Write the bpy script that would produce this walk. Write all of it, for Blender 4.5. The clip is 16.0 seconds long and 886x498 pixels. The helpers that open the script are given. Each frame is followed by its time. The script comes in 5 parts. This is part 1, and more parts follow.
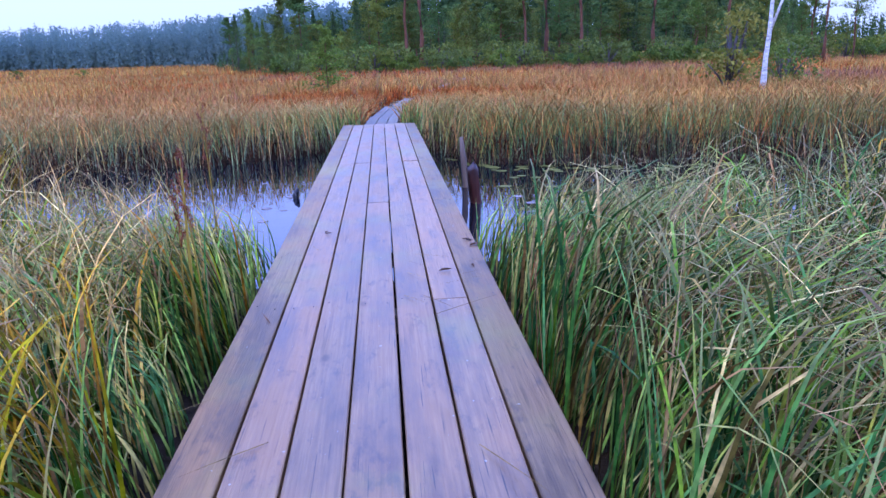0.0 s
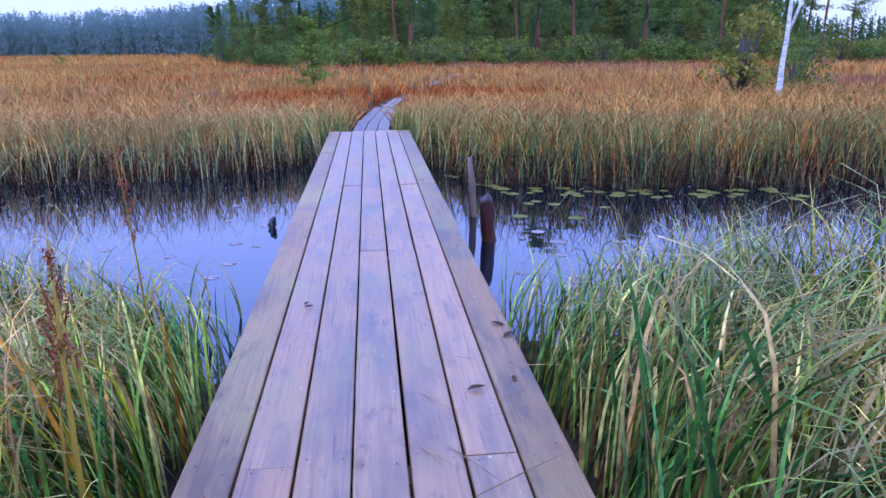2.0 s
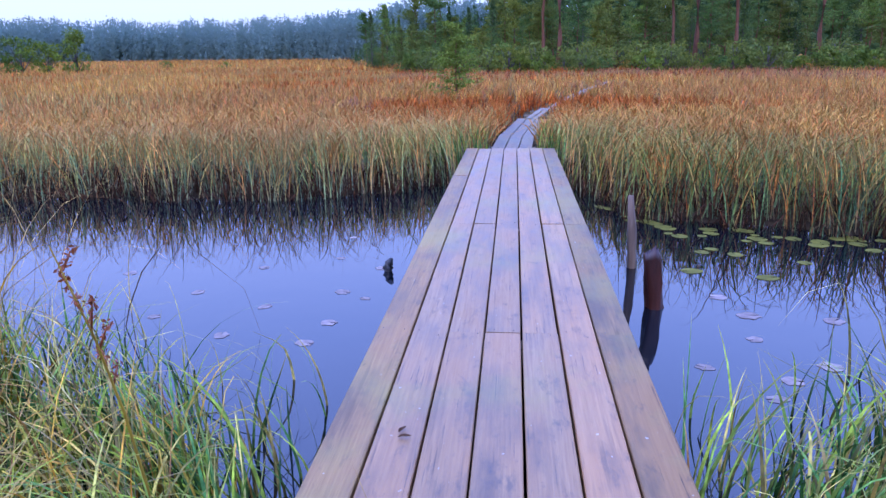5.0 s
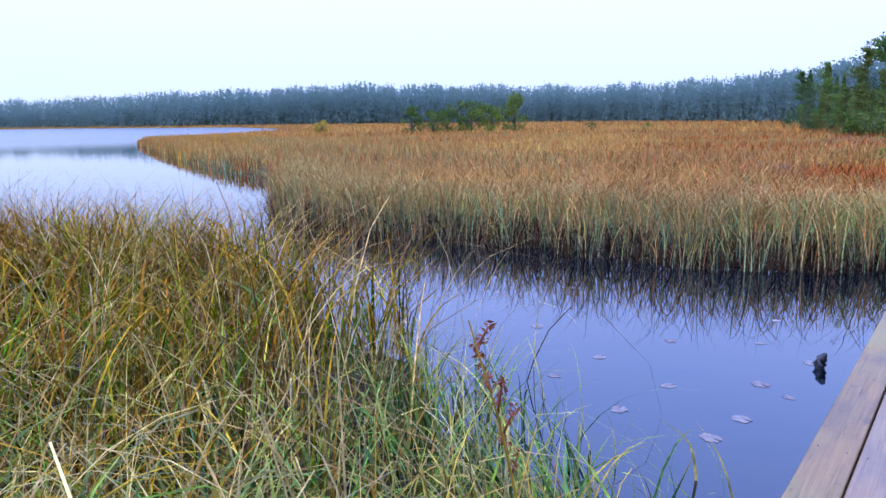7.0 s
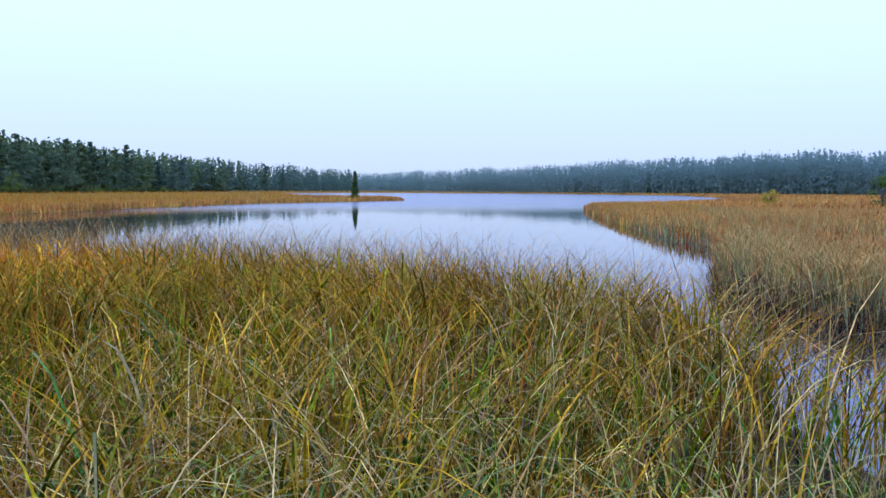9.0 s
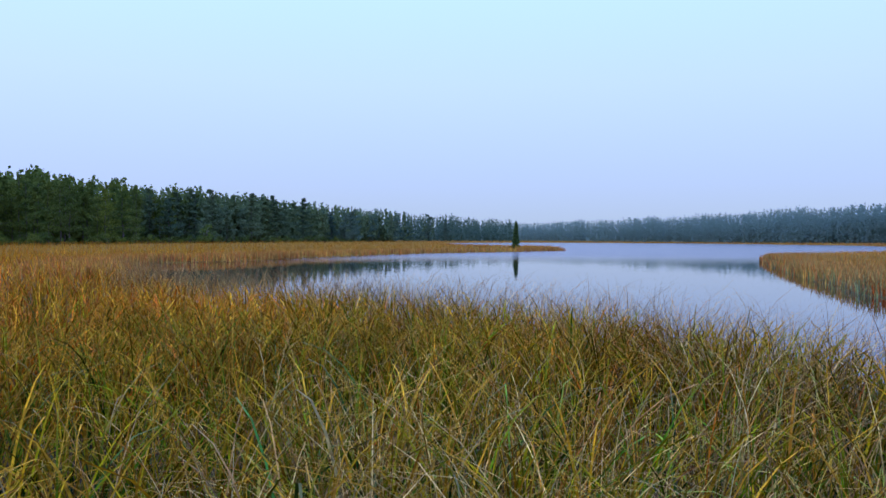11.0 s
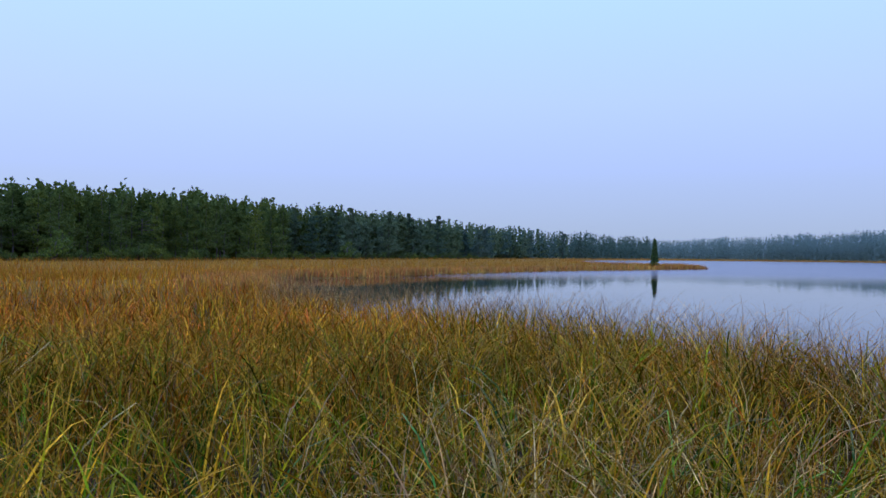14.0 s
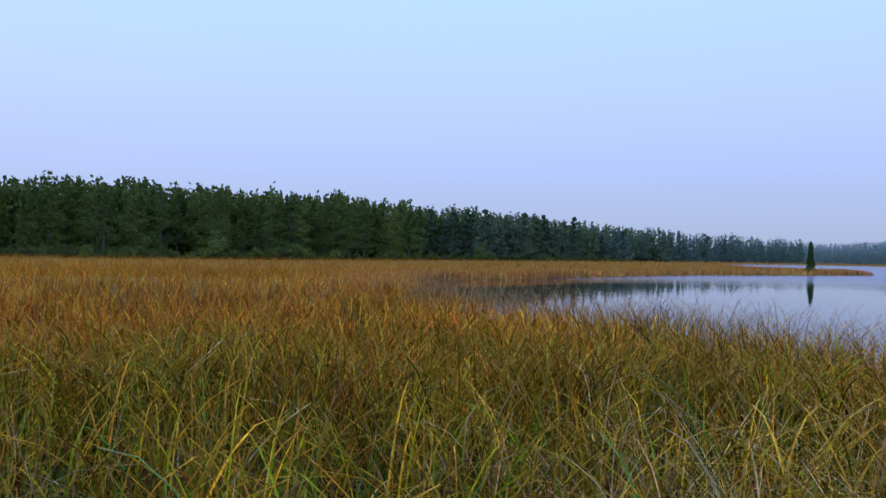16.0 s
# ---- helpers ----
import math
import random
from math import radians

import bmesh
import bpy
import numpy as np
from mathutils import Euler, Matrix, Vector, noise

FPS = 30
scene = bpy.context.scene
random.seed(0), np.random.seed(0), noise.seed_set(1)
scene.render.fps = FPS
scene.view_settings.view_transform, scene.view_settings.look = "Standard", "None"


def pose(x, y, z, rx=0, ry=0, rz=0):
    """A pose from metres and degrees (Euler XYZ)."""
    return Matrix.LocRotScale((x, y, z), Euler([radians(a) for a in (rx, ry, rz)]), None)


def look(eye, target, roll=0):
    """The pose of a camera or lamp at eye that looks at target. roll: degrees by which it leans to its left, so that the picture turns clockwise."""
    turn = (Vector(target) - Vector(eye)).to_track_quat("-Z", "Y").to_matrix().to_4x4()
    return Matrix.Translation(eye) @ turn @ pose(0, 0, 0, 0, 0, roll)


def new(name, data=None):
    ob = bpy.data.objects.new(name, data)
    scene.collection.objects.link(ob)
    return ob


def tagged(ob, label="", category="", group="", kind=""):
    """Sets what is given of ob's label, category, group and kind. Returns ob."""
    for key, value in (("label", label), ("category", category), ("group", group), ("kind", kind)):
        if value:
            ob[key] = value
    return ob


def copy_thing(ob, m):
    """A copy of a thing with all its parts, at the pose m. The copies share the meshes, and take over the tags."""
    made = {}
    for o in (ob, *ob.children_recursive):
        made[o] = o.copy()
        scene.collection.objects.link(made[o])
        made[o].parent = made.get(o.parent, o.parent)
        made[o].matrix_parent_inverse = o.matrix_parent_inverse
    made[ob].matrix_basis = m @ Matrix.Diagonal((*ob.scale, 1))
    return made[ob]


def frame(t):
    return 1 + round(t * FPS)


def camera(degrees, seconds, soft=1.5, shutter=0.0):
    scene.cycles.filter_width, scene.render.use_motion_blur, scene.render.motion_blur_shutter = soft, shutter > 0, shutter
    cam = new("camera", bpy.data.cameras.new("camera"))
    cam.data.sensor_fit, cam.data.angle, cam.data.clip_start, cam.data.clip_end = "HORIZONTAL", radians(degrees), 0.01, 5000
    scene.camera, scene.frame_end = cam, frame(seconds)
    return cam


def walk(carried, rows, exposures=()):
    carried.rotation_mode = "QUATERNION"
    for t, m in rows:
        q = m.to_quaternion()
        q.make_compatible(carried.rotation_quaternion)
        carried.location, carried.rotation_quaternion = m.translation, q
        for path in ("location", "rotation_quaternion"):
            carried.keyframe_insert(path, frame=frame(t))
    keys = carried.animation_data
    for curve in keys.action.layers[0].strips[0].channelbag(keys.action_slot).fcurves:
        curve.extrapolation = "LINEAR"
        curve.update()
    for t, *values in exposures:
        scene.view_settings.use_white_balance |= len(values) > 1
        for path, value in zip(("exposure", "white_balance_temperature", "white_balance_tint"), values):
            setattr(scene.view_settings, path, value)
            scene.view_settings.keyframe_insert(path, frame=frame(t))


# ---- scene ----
cam = camera(61.67, 16.0, 1.5)
# seconds, eye x y z, yaw, pitch, roll
PATH = [
    (0, 0.078, 0.543, 1.165, -4.20, -14.81, -2.00),
    (0.5, 0.039, 0.858, 1.185, -6.53, -14.00, -1.12),
    (1, 0.054, 1.257, 1.189, -5.77, -14.39, 0.02),
    (1.5, 0.056, 1.612, 1.220, -0.05, -14.99, -1.35),
    (2, 0.008, 1.889, 1.269, -5.46, -15.31, -0.84),
    (2.5, 0.021, 2.168, 1.272, -0.99, -13.03, -0.85),
    (3, 0.076, 2.403, 1.290, 4.16, -13.07, -1.29),
    (5.5, 0.036, 3.265, 1.325, 6.37, -15.00, -0.56),
    (6, 0.033, 3.352, 1.334, 16.12, -12.60, -0.18),
    (6.5, -0.049, 3.394, 1.320, 27.11, -11.57, -0.44),
    (7, -0.131, 3.407, 1.315, 36.43, -9.88, -0.70),
    (7.5, -0.252, 3.489, 1.283, 47.19, -8.43, -0.65),
    (8, -0.306, 3.497, 1.280, 57.05, -6.62, -0.87),
    (8.5, -0.353, 3.464, 1.279, 63.70, -5.50, -0.23),
    (9, -0.363, 3.425, 1.293, 69.13, -4.58, 0.29),
    (9.5, -0.362, 3.385, 1.305, 74.00, -3.61, 0.35),
    (10, -0.348, 3.355, 1.322, 77.51, -2.50, 0.54),
    (12.5, -0.425, 3.339, 1.334, 85.58, -0.20, -0.82),
    (13, -0.376, 3.288, 1.342, 87.85, -0.28, -0.69),
    (13.5, -0.349, 3.246, 1.350, 90.15, 0.41, 0.04),
    (14, -0.343, 3.223, 1.350, 91.71, 0.45, 0.48),
    (14.5, -0.367, 3.164, 1.359, 93.51, 0.55, 0.89),
    (15, -0.516, 3.048, 1.339, 95.15, -0.14, 1.07),
    (15.5, -0.536, 2.973, 1.340, 96.09, -0.47, 1.13),
    (16, -0.577, 2.955, 1.342, 102.00, 0.44, 1.00),
]
walk(cam, [(t, pose(x, y, z, 90 + pitch, 0, yaw) @ pose(0, 0, 0, 0, 0, roll)) for t, x, y, z, yaw, pitch, roll in PATH],
     exposures=[(0.0, 0.34, 5800, 28), (3.0, 0.35, 6050, 27), (6.0, 0.40, 6400, 22), (7.5, 0.31, 6700, 14), (9.0, 0.05, 6900, 9), (10.2, -0.18, 6800, 9), (12.5, -0.59, 6600, 9), (16.0, -0.59, 6800, 13)])

# ---- sky and sun: overcast, pale blue ----
world = bpy.data.worlds.new("world")
scene.world = world
world.use_nodes = True
wn = world.node_tree.nodes
wl = world.node_tree.links
wn.clear()
w_out = wn.new("ShaderNodeOutputWorld")
w_add = wn.new("ShaderNodeAddShader")
w_cloud = wn.new("ShaderNodeBackground")
w_cloud.inputs["Strength"].default_value = 0.92
# cloud cover: dimmer and lilac at the skyline, brighter and bluer overhead
w_co = wn.new("ShaderNodeTexCoord")
w_up = wn.new("ShaderNodeSeparateXYZ")
wl.new(w_co.outputs["Generated"], w_up.inputs[0])
w_ramp = wn.new("ShaderNodeValToRGB")
w_stops = w_ramp.color_ramp.elements
w_stops[0].position, w_stops[0].color = 0.0, (0.61, 0.78, 1.11, 1)
w_stops[1].position, w_stops[1].color = 1.0, (0.97, 1.58, 4.1, 1)
for w_at, w_col in ((0.09, (0.67, 0.90, 1.5, 1)), (0.20, (0.77, 1.07, 2.2, 1)), (0.36, (0.79, 1.27, 3.1, 1)), (0.58, (0.95, 1.58, 4.1, 1))):
    w_mid = w_stops.new(w_at)
    w_mid.color = w_col
wl.new(w_up.outputs["Z"], w_ramp.inputs[0])
wl.new(w_ramp.outputs[0], w_cloud.inputs["Color"])
w_sky = wn.new("ShaderNodeBackground")
w_sky.inputs["Strength"].default_value = 0.01
w_tex = wn.new("ShaderNodeTexSky")
w_tex.sky_type = "NISHITA"
w_tex.sun_disc = False
w_tex.sun_elevation = radians(42)
w_tex.sun_rotation = radians(200)
w_tex.air_density = 1.0
w_tex.dust_density = 2.0
wl.new(w_tex.outputs[0], w_sky.inputs["Color"])
wl.new(w_cloud.outputs[0], w_add.inputs[0])
wl.new(w_sky.outputs[0], w_add.inputs[1])
wl.new(w_add.outputs[0], w_out.inputs["Surface"])

sun = new("sun", bpy.data.lights.new("sun", "SUN"))
sun.data.energy = 0.7
sun.data.angle = radians(25)
sun.data.color = (1.0, 0.96, 0.9)
sun.matrix_world = look((-3, -8, 10), (0, 0, 0))

# ---- materials ----
def material(name):
    m = bpy.data.materials.new(name)
    m.use_nodes = True
    nt = m.node_tree
    return m, nt, nt.nodes["Principled BSDF"], nt.nodes["Material Output"]


def node(nt, kind, **values):
    n = nt.nodes.new(kind)
    for key, value in values.items():
        n.inputs[key.replace("_", " ")].default_value = value
    return n


def ramp(nt, source, stops):
    n = nt.nodes.new("ShaderNodeValToRGB")
    els = n.color_ramp.elements
    els[0].position, els[0].color = stops[0][0], (*stops[0][1], 1)
    els[1].position, els[1].color = stops[-1][0], (*stops[-1][1], 1)
    for p, col in stops[1:-1]:
        e = els.new(p)
        e.color = (*col, 1)
    nt.links.new(source, n.inputs[0])
    return n.outputs[0]


def mix(nt, fac, a, b, blend="MIX"):
    n = nt.nodes.new("ShaderNodeMix")
    n.data_type, n.blend_type = "RGBA", blend
    for sock, value in ((n.inputs["Factor"], fac), (n.inputs["A"], a), (n.inputs["B"], b)):
        if isinstance(value, bpy.types.NodeSocket):
            nt.links.new(value, sock)
        else:
            sock.default_value = value if isinstance(value, float) else (*value, 1)
    return n.outputs["Result"]


def place(nt):
    return nt.nodes.new("ShaderNodeNewGeometry").outputs["Position"]


def grain(nt, source, scale, detail=4.0, rough=0.55):
    n = node(nt, "ShaderNodeTexNoise", Scale=scale, Detail=detail, Roughness=rough)
    nt.links.new(source, n.inputs["Vector"])
    return n.outputs["Fac"]


def stretch(nt, source, scale):
    n = nt.nodes.new("ShaderNodeMapping")
    n.inputs["Scale"].default_value = scale
    nt.links.new(source, n.inputs["Vector"])
    return n.outputs[0]


def bump(nt, height, strength, distance):
    n = node(nt, "ShaderNodeBump", Strength=strength, Distance=distance)
    nt.links.new(height, n.inputs["Height"])
    return n.outputs[0]


def blade_material(name, young, dead, tip, patch_scale, patch_low, patch_high, tip_from=0.45, glow=0.3, sheen=0.03, gain=1.12, foot=None, vary=1.0):
    """Grass: each blade its own hue (v) and shade, drying towards the tip (u), with patches over the marsh."""
    m, nt, bsdf, out = material(name)
    uv = nt.nodes.new("ShaderNodeUVMap")
    sep = nt.nodes.new("ShaderNodeSeparateXYZ")
    nt.links.new(uv.outputs[0], sep.inputs[0])
    hue = ramp(nt, sep.outputs["Y"], [(0.0, young[0]), (0.29, young[1]), (0.54, young[2]), (0.66, dead[0]), (0.82, dead[1]), (1.0, dead[2])])
    patch = grain(nt, place(nt), patch_scale, 3.0)
    patch = ramp(nt, patch, [(0.38, patch_low), (0.64, patch_high)])
    hue = mix(nt, 0.8, hue, patch, "MULTIPLY")
    small = ramp(nt, grain(nt, place(nt), patch_scale * 9, 2.0), [(0.35, (0.72, 0.76, 0.8)), (0.65, (1.2, 1.14, 1.0))])
    hue = mix(nt, 0.8, hue, small, "MULTIPLY")
    each = nt.nodes.new("ShaderNodeNewGeometry").outputs["Random Per Island"]
    hue = mix(nt, 1.0, hue, ramp(nt, each, [(0.0, (gain * (1 - 0.58 * vary),) * 3), (0.5, (0.95 * gain,) * 3), (1.0, (gain * (1 + 0.9 * vary), gain * (1 + 0.85 * vary), gain * (1 + 0.7 * vary)))]), "MULTIPLY")
    if foot:
        hue = mix(nt, ramp(nt, sep.outputs["X"], [(0.05, (0.6, 0.6, 0.6)), (0.4, (0, 0, 0))]), hue, foot)
    band = ramp(nt, grain(nt, place(nt), 22.0, 2.0), [(0.36, (0.5, 0.5, 0.52)), (0.64, (1.5, 1.48, 1.4))])
    hue = mix(nt, 0.85, hue, band, "MULTIPLY")
    tips = ramp(nt, sep.outputs["X"], [(tip_from, (0, 0, 0)), (1.0, (0.85, 0.85, 0.85))])
    fleck = grain(nt, place(nt), 40.0, 2.0)
    tips = mix(nt, 0.6, tips, fleck, "MULTIPLY")
    col = mix(nt, tips, hue, tip)
    nt.links.new(col, bsdf.inputs["Base Color"])
    bsdf.inputs["Roughness"].default_value = 0.6
    bsdf.inputs["Specular IOR Level"].default_value = sheen
    tr = nt.nodes.new("ShaderNodeBsdfTranslucent")
    nt.links.new(col, tr.inputs["Color"])
    ms = nt.nodes.new("ShaderNodeMixShader")
    ms.inputs[0].default_value = glow
    nt.links.new(bsdf.outputs[0], ms.inputs[1])
    nt.links.new(tr.outputs[0], ms.inputs[2])
    nt.links.new(ms.outputs[0], out.inputs["Surface"])
    return m


SEDGE = blade_material("sedge_blades", [(0.030, 0.105, 0.006), (0.10, 0.185, 0.005), (0.30, 0.25, 0.004)],
                       [(0.44, 0.215, 0.007), (0.54, 0.33, 0.035), (0.33, 0.07, 0.007)], (0.45, 0.155, 0.014), 0.9,
                       (0.26, 0.33, 0.30), (1.22, 1.16, 0.98), 0.48, 0.06, 0.015, 0.92, vary=1.15)
GREEN_SEDGE = blade_material("green_sedge_blades", [(0.014, 0.072, 0.016), (0.05, 0.15, 0.022), (0.13, 0.21, 0.016)],
                             [(0.28, 0.20, 0.035), (0.26, 0.11, 0.04), (0.50, 0.38, 0.14)], (0.54, 0.38, 0.15), 0.9,
                             (0.30, 0.35, 0.36), (1.2, 1.14, 1.0), 0.55, 0.06, 0.04, 0.95, vary=1.25)
STRAW = blade_material("straw_stalks", [(0.42, 0.38, 0.11), (0.50, 0.42, 0.13), (0.58, 0.47, 0.16)],
                       [(0.40, 0.36, 0.10), (0.56, 0.46, 0.20), (0.42, 0.24, 0.09)], (0.58, 0.46, 0.20), 0.9,
                       (0.8, 0.8, 0.8), (1.1, 1.1, 1.0), 0.5, 0.05, 0.05, 0.6)
BROAD = blade_material("broad_green_blades", [(0.045, 0.145, 0.042), (0.10, 0.215, 0.05), (0.24, 0.32, 0.04)],
                       [(0.17, 0.24, 0.045), (0.36, 0.26, 0.07), (0.50, 0.40, 0.11)], (0.50, 0.34, 0.09), 0.9,
                       (0.7, 0.8, 0.8), (1.2, 1.15, 1.05), 0.7, 0.1, 0.05, 0.95, vary=1.15)
TAN = blade_material("tan_stalks", [(0.40, 0.28, 0.09), (0.48, 0.33, 0.11), (0.54, 0.40, 0.15)],
                     [(0.42, 0.21, 0.06), (0.50, 0.31, 0.10), (0.36, 0.14, 0.05)], (0.46, 0.22, 0.07), 0.9,
                     (0.75, 0.75, 0.75), (1.1, 1.08, 1.0), 0.5, 0.05, 0.05, 1.12)
LIME = blade_material("lime_and_straw_blades", [(0.05, 0.145, 0.03), (0.14, 0.235, 0.025), (0.31, 0.32, 0.035)],
                      [(0.46, 0.33, 0.05), (0.50, 0.23, 0.04), (0.54, 0.41, 0.12)], (0.52, 0.29, 0.06), 0.9,
                      (0.7, 0.78, 0.75), (1.2, 1.15, 1.0), 0.55, 0.1, 0.06, 1.2)
REED = blade_material("reed_blades", [(0.12, 0.22, 0.095), (0.23, 0.26, 0.085), (0.37, 0.28, 0.075)],
                      [(0.52, 0.33, 0.11), (0.50, 0.22, 0.06), (0.30, 0.11, 0.04)], (0.52, 0.22, 0.055), 0.35,
                      (0.6, 0.64, 0.65), (1.2, 1.1, 0.97), 0.36, 0.1, gain=1.18, foot=(0.21, 0.30, 0.20))
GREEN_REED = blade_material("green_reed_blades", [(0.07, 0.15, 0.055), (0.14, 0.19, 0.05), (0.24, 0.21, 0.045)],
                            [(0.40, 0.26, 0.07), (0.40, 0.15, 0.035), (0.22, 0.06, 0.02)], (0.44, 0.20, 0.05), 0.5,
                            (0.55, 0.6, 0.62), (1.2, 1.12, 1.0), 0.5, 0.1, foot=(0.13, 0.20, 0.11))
HEATH = blade_material("purple_heath_sprigs", [(0.26, 0.12, 0.06), (0.34, 0.15, 0.065), (0.23, 0.09, 0.055)],
                       [(0.42, 0.18, 0.06), (0.30, 0.10, 0.06), (0.18, 0.06, 0.05)], (0.40, 0.17, 0.09), 0.3,
                       (0.7, 0.65, 0.75), (1.15, 1.05, 1.0), 0.5, 0.1)
FEN = blade_material("fen_grass_blades", [(0.37, 0.25, 0.065), (0.50, 0.285, 0.065), (0.58, 0.36, 0.085)],
                     [(0.62, 0.25, 0.06), (0.54, 0.18, 0.055), (0.45, 0.14, 0.05)], (0.62, 0.26, 0.06), 0.07,
                     (0.64, 0.50, 0.62), (1.2, 1.15, 0.92), 0.5, 0.1, gain=1.0, vary=0.6)
GOLD = blade_material("golden_meadow_blades", [(0.23, 0.18, 0.010), (0.41, 0.21, 0.010), (0.50, 0.29, 0.016)],
                      [(0.52, 0.175, 0.010), (0.42, 0.115, 0.010), (0.26, 0.065, 0.010)], (0.52, 0.18, 0.014), 0.07,
                      (0.62, 0.48, 0.55), (1.2, 1.14, 0.9), 0.5, 0.08, gain=1.35)
FAR_GOLD = blade_material("far_meadow_blades", [(0.30, 0.19, 0.02), (0.42, 0.21, 0.015), (0.45, 0.25, 0.02)],
                          [(0.48, 0.19, 0.015), (0.42, 0.14, 0.015), (0.34, 0.10, 0.015)], (0.48, 0.19, 0.018), 0.05,
                          (0.7, 0.6, 0.6), (1.15, 1.1, 0.95), 0.5, 0.08, gain=1.15, vary=0.4)
RUSTY = blade_material("rusty_fern_blades", [(0.36, 0.075, 0.014), (0.44, 0.105, 0.016), (0.31, 0.06, 0.014)],
                       [(0.44, 0.17, 0.03), (0.31, 0.08, 0.018), (0.18, 0.045, 0.016)], (0.45, 0.17, 0.03), 0.5,
                       (0.7, 0.6, 0.6), (1.15, 1.05, 1.0), 0.5, 0.1)
DRYSTEM = blade_material("dry_stems", [(0.20, 0.12, 0.045), (0.24, 0.14, 0.045), (0.18, 0.10, 0.035)],
                         [(0.22, 0.09, 0.04), (0.30, 0.19, 0.07), (0.14, 0.06, 0.03)], (0.16, 0.08, 0.035), 0.5,
                         (0.8, 0.8, 0.8), (1.1, 1.05, 1.0), 0.5, 0.05)

# red-brown stems, colour darkened to give the shade among the reed bases
REED_FOOT_SHADE = blade_material("shade_dark_dead_stems", [(0.05, 0.028, 0.016), (0.07, 0.032, 0.018), (0.09, 0.045, 0.022)],
                        [(0.10, 0.035, 0.016), (0.07, 0.05, 0.03), (0.04, 0.02, 0.012)], (0.10, 0.05, 0.025), 0.8,
                        (0.6, 0.55, 0.55), (1.15, 1.1, 1.0), 0.5, 0.05)


def peat_material():
    m, nt, bsdf, out = material("peat_and_litter")
    p = place(nt)
    a = grain(nt, p, 9.0, 6.0)
    b = grain(nt, p, 0.12, 4.0)
    near = ramp(nt, a, [(0.3, (0.022, 0.016, 0.010)), (0.7, (0.075, 0.052, 0.028))])
    litter = ramp(nt, grain(nt, p, 3.0, 8.0, 0.7), [(0.3, (0.16, 0.085, 0.02)), (0.7, (0.34, 0.19, 0.035))])
    n = nt.nodes.new("ShaderNodeVectorMath")
    n.operation = "DISTANCE"
    n.inputs[1].default_value = (0, 6, 0)
    nt.links.new(p, n.inputs[0])
    mr = nt.nodes.new("ShaderNodeMapRange")
    mr.inputs["From Min"].default_value, mr.inputs["From Max"].default_value = 12.0, 45.0
    nt.links.new(n.outputs["Value"], mr.inputs["Value"])
    col = mix(nt, mr.outputs[0], near, litter)
    col = mix(nt, 0.4, col, ramp(nt, b, [(0.35, (0.6, 0.5, 0.5)), (0.65, (1.1, 1.05, 0.95))]), "MULTIPLY")
    nt.links.new(col, bsdf.inputs["Base Color"])
    bsdf.inputs["Roughness"].default_value = 0.95
    bsdf.inputs["Specular IOR Level"].default_value = 0.02
    nt.links.new(bump(nt, a, 0.8, 0.05), bsdf.inputs["Normal"])
    return m


def water_material():
    m, nt, bsdf, out = material("still_bog_water")
    p = place(nt)
    bsdf.inputs["Base Color"].default_value = (0.003, 0.005, 0.007, 1)
    bsdf.inputs["IOR"].default_value = 1.56
    n = nt.nodes.new("ShaderNodeVectorMath")
    n.operation = "DISTANCE"
    n.inputs[1].default_value = (10, 8, 0)
    nt.links.new(p, n.inputs[0])
    breeze = nt.nodes.new("ShaderNodeMapRange")
    for key, value in (("From Min", 55.0), ("From Max", 85.0), ("To Min", 0.02), ("To Max", 0.22)):
        breeze.inputs[key].default_value = value
    nt.links.new(n.outputs["Value"], breeze.inputs["Value"])
    nt.links.new(breeze.outputs[0], bsdf.inputs["Roughness"])
    h = grain(nt, stretch(nt, p, (1.0, 1.0, 1.0)), 2.2, 2.0)
    nt.links.new(bump(nt, h, 0.05, 0.05), bsdf.inputs["Normal"])
    return m


